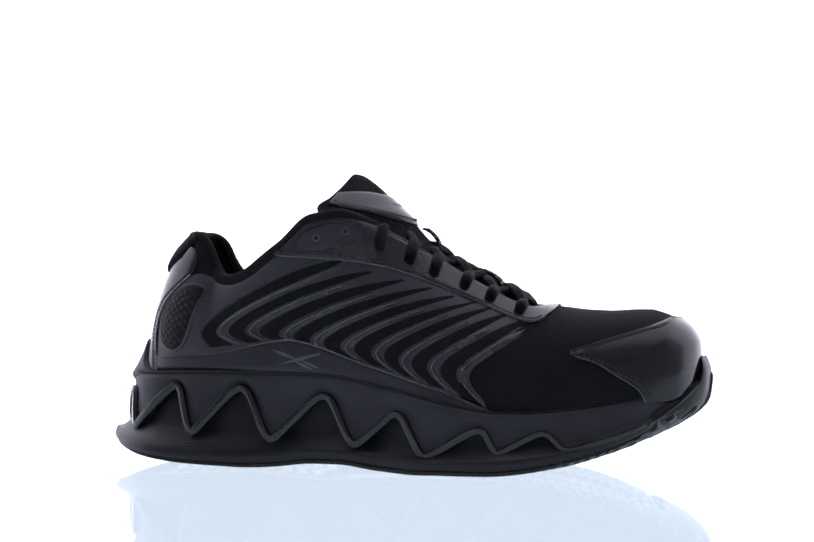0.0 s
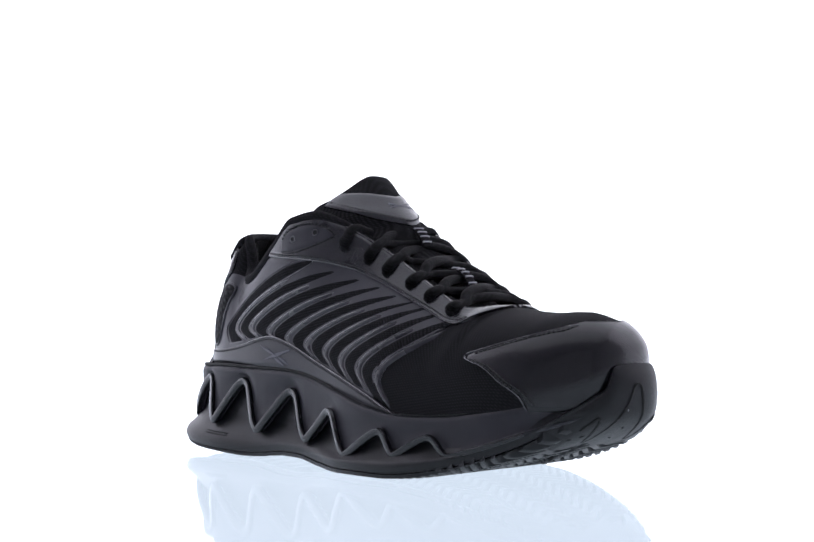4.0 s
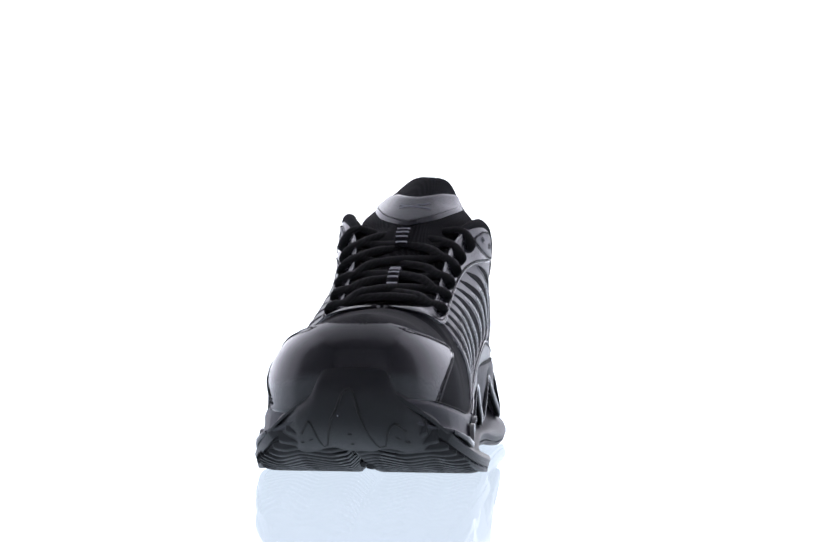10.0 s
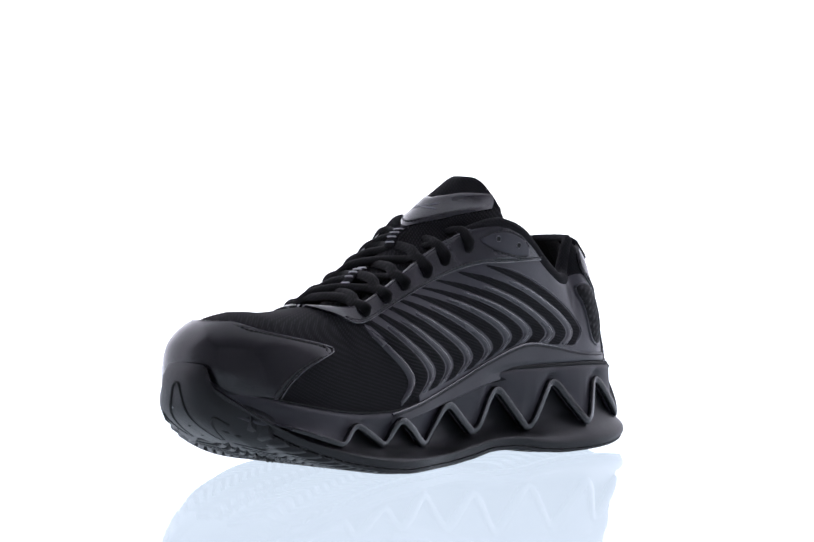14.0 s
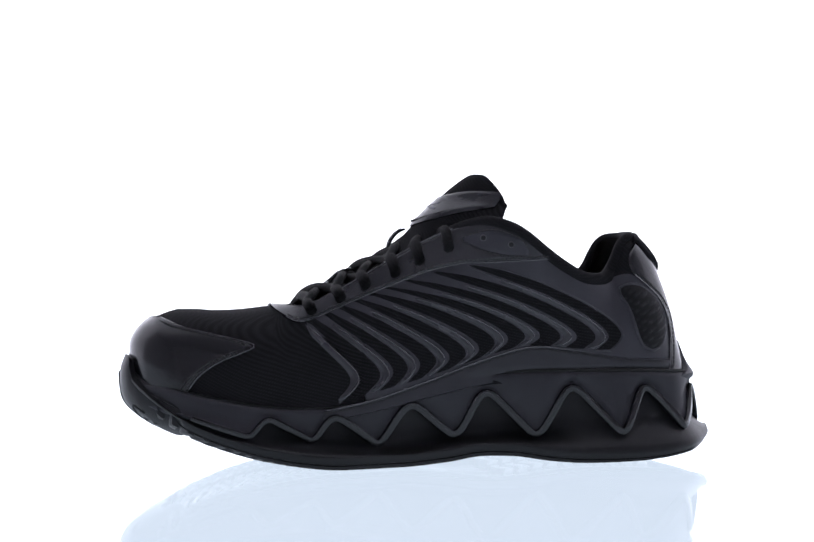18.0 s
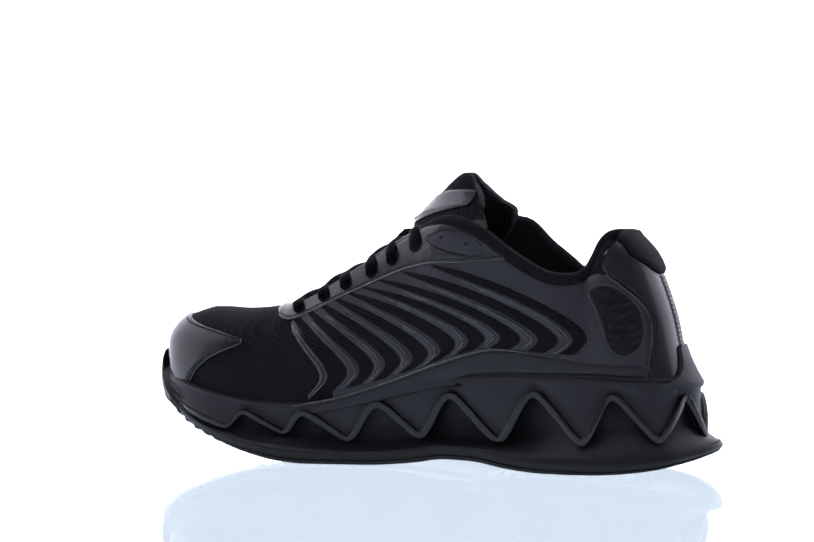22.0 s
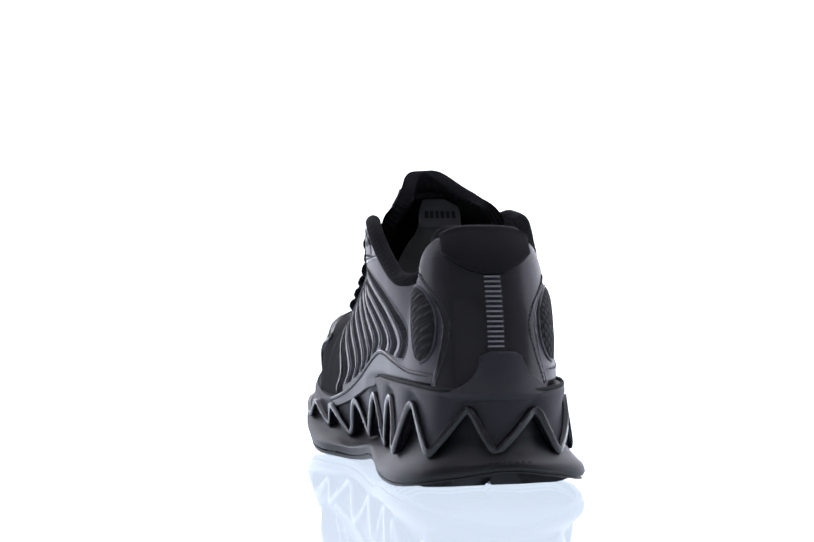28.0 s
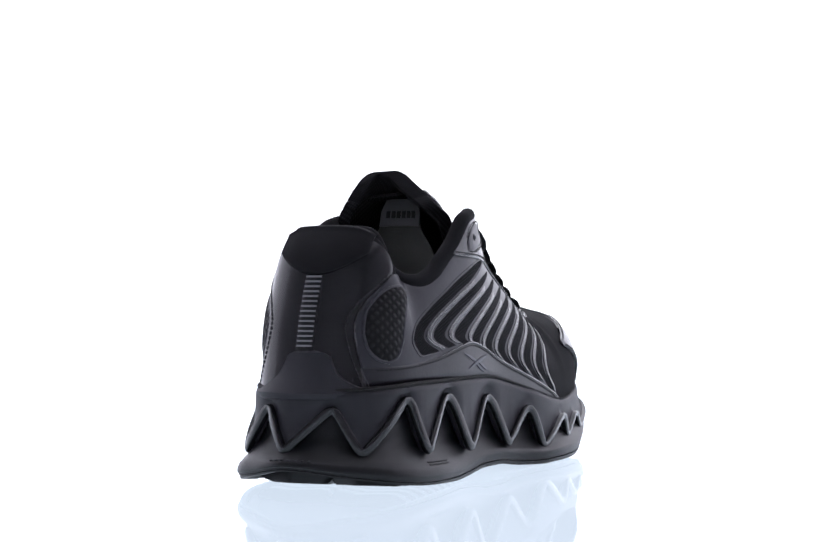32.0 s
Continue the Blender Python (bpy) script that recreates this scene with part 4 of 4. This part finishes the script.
def tongue_point(s, r, deep=0.0):
    """A place on the tongue: s from the vamp to its top, r from -1 to 1 across, deep into its thickness."""
    s, r = np.broadcast_arrays(np.asarray(s, float), np.asarray(r, float))
    c = spline(TONGUE, 201)
    k = np.clip(s, 0, 1) * 200
    x, z = np.interp(k, np.arange(201), c[:, 0]), np.interp(k, np.arange(201), c[:, 1])
    t = np.gradient(c, axis=0)
    t /= np.linalg.norm(t, axis=1, keepdims=True)
    nx, nz = np.interp(k, np.arange(201), t[:, 1]), np.interp(k, np.arange(201), -t[:, 0])
    bow = np.where(r > 0, t_sag_in(s), t_sag(s)) * np.abs(r) ** np.where(r > 0, 2.4, 2.0)
    back = np.clip((s - 0.35) / 0.3, 0, 1)
    d = bow * (1 - back) + deep
    skew = -2 * r * np.clip((s - 0.5) / 0.3, 0, 1)
    return np.stack([x - nx * d - bow * back, t_mid(s) + t_half(s) * r * np.where(r > 0, t_inner(s), t_outer(s)), z - nz * d - 0.05 * bow * back + skew * 0.5], -1)


def build_tongue():
    def loop(s, wide=1.0):
        r = np.sin(np.linspace(-np.pi / 2, np.pi / 2, 21))
        th = float(t_thick(s))
        f = tongue_point(np.full(21, s), r * wide, 0.12 * th * (1 - np.sqrt(np.maximum(1 - np.abs(r) ** 9, 0))))
        b = tongue_point(np.full(21, s), r * wide, 0.12 * th + 0.88 * th * np.sqrt(np.maximum(1 - np.abs(r) ** 9, 0)))
        b[:, 1] -= 6.5 * np.sign(r) * np.abs(r) ** 3 * float(np.clip((s - 0.45) / 0.15, 0, 1))
        return np.vstack([f, b[-2:0:-1]])
    ss = np.linspace(0, 0.86, 36)
    g = np.array([loop(s, float(curve((0, 1), (0.62, 1.0), (0.74, 1.0), (0.80, 0.96), (0.86, 0.88))(s))) for s in ss])
    f = grid_faces(len(ss), g.shape[1], close_c=True) + [tuple(range(g.shape[1])), tuple(range((len(ss) - 1) * g.shape[1], len(ss) * g.shape[1]))]
    tongue = part("tongue", (g.reshape(-1, 3), f), MESH, label="black mesh tongue with padded top")
    # puffed top
    rows = []
    for a in np.linspace(0, np.pi / 2, 12):
        s = 0.80 + 0.20 * np.sin(a)
        q = loop(min(s, 1.0), 0.95 - 0.13 * np.sin(a))
        c = q.mean(0)
        rows.append(c + (q - c) * (1.04 * max(np.cos(a), 0.02) ** 0.6) + np.array([-2.5, 0.5, 3.0]) * np.sin(a))
    g = np.array(rows)
    part("tongue_top", (g.reshape(-1, 3), grid_faces(12, g.shape[1], close_c=True) + [tuple(range(11 * g.shape[1], 12 * g.shape[1]))]), CLOTH, tongue, "padded black cloth tongue top", sharp=75)
    r = np.linspace(-0.93, 0.93, 25)
    lo = 0.555 + 0.19 * np.abs(r) ** 1.5
    hi = curve((0, 0.80), (0.35, 0.815), (0.6, 0.835), (0.8, 0.835), (1, 0.82))(np.abs(r)) + 0.05 * np.clip(r, 0, 1)
    g = np.array([tongue_point(lo + (hi - lo) * k, r) for k in np.linspace(0, 1, 12)])
    over = part("tongue_overlay", shell(g, 1.6), FACING, tongue, "smooth black leather-look tongue patch")
    p = tongue_point(lo + 0.022, r, -1.9)
    part("stitching", stitches(p, (0, 0, 0)), THREAD, over)
    for a, b, w in (((0.685, -0.22), (0.73, 0.32), 0.007), ((0.70, -0.02), (0.68, 0.34), 0.007), ((0.715, -0.24), (0.695, -0.05), 0.006)):
        g = np.array([tongue_point(np.linspace(a[0], b[0], 8) + d, np.linspace(a[1], b[1], 8)) for d in (-w, 0, w)])
        part("printed_mark", shell(g, 1.8, soft=0.97), MARK, over)
    # grey liner behind the tongue, its upper band printed with lettering shown as bars
    def liner(f, z, deep=0.0):
        f, z = np.broadcast_arrays(np.asarray(f, float), np.asarray(z, float))
        half = curve((92, 27), (100, 25.5), (112, 19.5), (123, 11.5), (132, 10.5), (138, 8))(z)
        y = 0.8 + f * half
        return np.stack([-36 + 7 * (z - 98) / 40 - 0.012 * (y - 2) ** 2 - deep, y, z], -1)

    def sheet(zs, deep):
        g = np.array([liner(np.linspace(-1, 1, 17), np.full(17, z), deep) for z in zs])
        return shell(g, 0.0, depth=0.9, soft=1.0)
    back = part("tongue_liner", sheet(np.linspace(92, 125, 14), 0.0), FELT, tongue, "speckled dark grey felt liner behind the tongue")
    band = part("printed_band", sheet(np.linspace(124, 138, 10), 1.2), BAND, back, "grey cloth band with dark print")
    for k in range(6):
        f0 = 0.72 - 0.26 * k
        g = np.array([liner(np.linspace(f0, f0 - 0.18, 4), np.full(4, z), 1.7) for z in (128.2, 129.4, 130.6, 131.8)])
        part("printed_bar", shell(g, 0.0, depth=0.3, soft=1.0), GROOVE, tongue)
    # two lace keepers with reflective bars
    for s0, s1, n, hh in ((0.525, 0.415, 4, 4.0), (0.262, 0.135, 5, 6.4)):
        ss = np.linspace(s0, s1, 8)
        lift = hh * np.sin(np.linspace(0.35, np.pi - 0.35, 8)) ** 0.6
        rr = np.linspace(-0.14, 0.14, 5)
        g = np.array([tongue_point(np.full(5, s), rr, -h) for s, h in zip(ss, lift)])
        keep = part("lace_keeper", shell(g, 0.9), CLOTH, tongue, "narrow webbing loop with reflective bars")
        for k in range(n):
            s = s0 + (s1 - s0) * (k + 0.5) / n
            h = hh * math.sin(0.35 + (math.pi - 0.7) * (k + 0.5) / n) ** 0.6
            d = 0.0026
            g = np.array([tongue_point(np.full(4, s + e), np.linspace(-0.125, 0.125, 4), -h) for e in (-d, 0, d)])
            part("reflective_bar", shell(g, 1.3, soft=0.95), SILVER, keep)


LACE_X = (-12, 3, 15.5, 31, 44, 59)
LACE_Z = (114, 107, 100.5, 94, 87.5, 81)
lace_top = curve((-14, 121.5), (0, 118), (16, 109), (30, 101.5), (45, 94), (60, 87))


def build_laces():
    def ztop(x):
        return float(edge_z(x)) + 2.2

    def hole(i, side):
        p = on_side([LACE_X[i]], [LACE_Z[i] - 1.0], side)
        return p[0], out_dir(p, side)[0]

    def strand(i, j, lift):
        a, na = hole(i, -1)
        b, nb = hole(j, 1)
        xm = 0.5 * (LACE_X[i] + LACE_X[j])
        mid = np.array([xm + 1.0, 0, float(lace_top(xm)) + lift])
        qa = np.array([0.75 * a[0] + 0.25 * xm, -14.0, 0.3 * ztop(LACE_X[i]) + 0.7 * mid[2] - 0.6])
        qb = np.array([0.75 * b[0] + 0.25 * xm, 14.0, 0.3 * ztop(LACE_X[j]) + 0.7 * mid[2] - 0.6])
        over = []
        for p, side, xh in ((a, -1, LACE_X[i]), (b, 1, LACE_X[j])):
            top = float(top_z(xh + 1.5, side))
            f = on_side([xh + 0.6], [0.45 * p[2] + 0.55 * top], side)
            over.append((f[0] + out_dir(f, side)[0] * 2.6, np.array([xh + 1.6, side * (float(edge_w(xh)) - 2.5), top + 1.5])))
        (fa, ka), (fb, kb) = over
        path = spline([a - na * 2.5, a + na * 1.9, fa, ka, qa, mid, qb, kb, fb, b + nb * 1.9, b - nb * 2.5], 80)
        return tube(path, 2.95, 10, flat=0.82, up=(0.5, 0.05, 0.85))
    part("lace", strand(5, 5, 0.5), LACE, label="round black shoelace")
    for i in range(5, 0, -1):
        part("lace", strand(i, i - 1, 1.4 if i % 2 else -0.6), LACE)
        part("lace", strand(i - 1, i, -0.6 if i % 2 else 1.4), LACE)


def build_brand():
    for a, b, w in (((-65, 61), (-52.5, 56.6), 1.0), ((-61, 53.6), (-39.5, 59.2), 1.1), ((-53.5, 55.6), (-43.5, 51.2), 1.0), ((-49.5, 55.8), (-40.5, 52.0), 0.9)):
        xs = np.linspace(a[0], b[0], 10)
        zs = np.linspace(a[1], b[1], 10)
        k = np.clip(np.minimum(np.linspace(0.1, 1.6, 10), np.linspace(1.6, 0.3, 10)), 0, 1) * w
        g = np.array([on_side(xs, zs + d * k, -1) for d in (-1, 0, 1)])
        part("printed_mark", shell(g, 1.95, soft=0.97), MARK, label="tonal grey printed mark")


build_upper()
build_quarters()
build_ribs()
build_toe()
build_heel()
build_sole()
build_bumper()
build_tread()
build_grit()
build_tongue()
build_laces()
build_brand()


def motions():
    """The shoe turns steadily on the table about an upright axis."""
    rows = []
    for k in range(33):
        a = -9.714 - 8.83 * k
        c, n = math.cos(radians(a)), math.sin(radians(a))
        rows.append((k, pose(-0.0004 * c + 0.00748 * n, -0.0004 * n - 0.00748 * c, 0, 0, 0, a)))
    walk(shoe, rows)


motions()
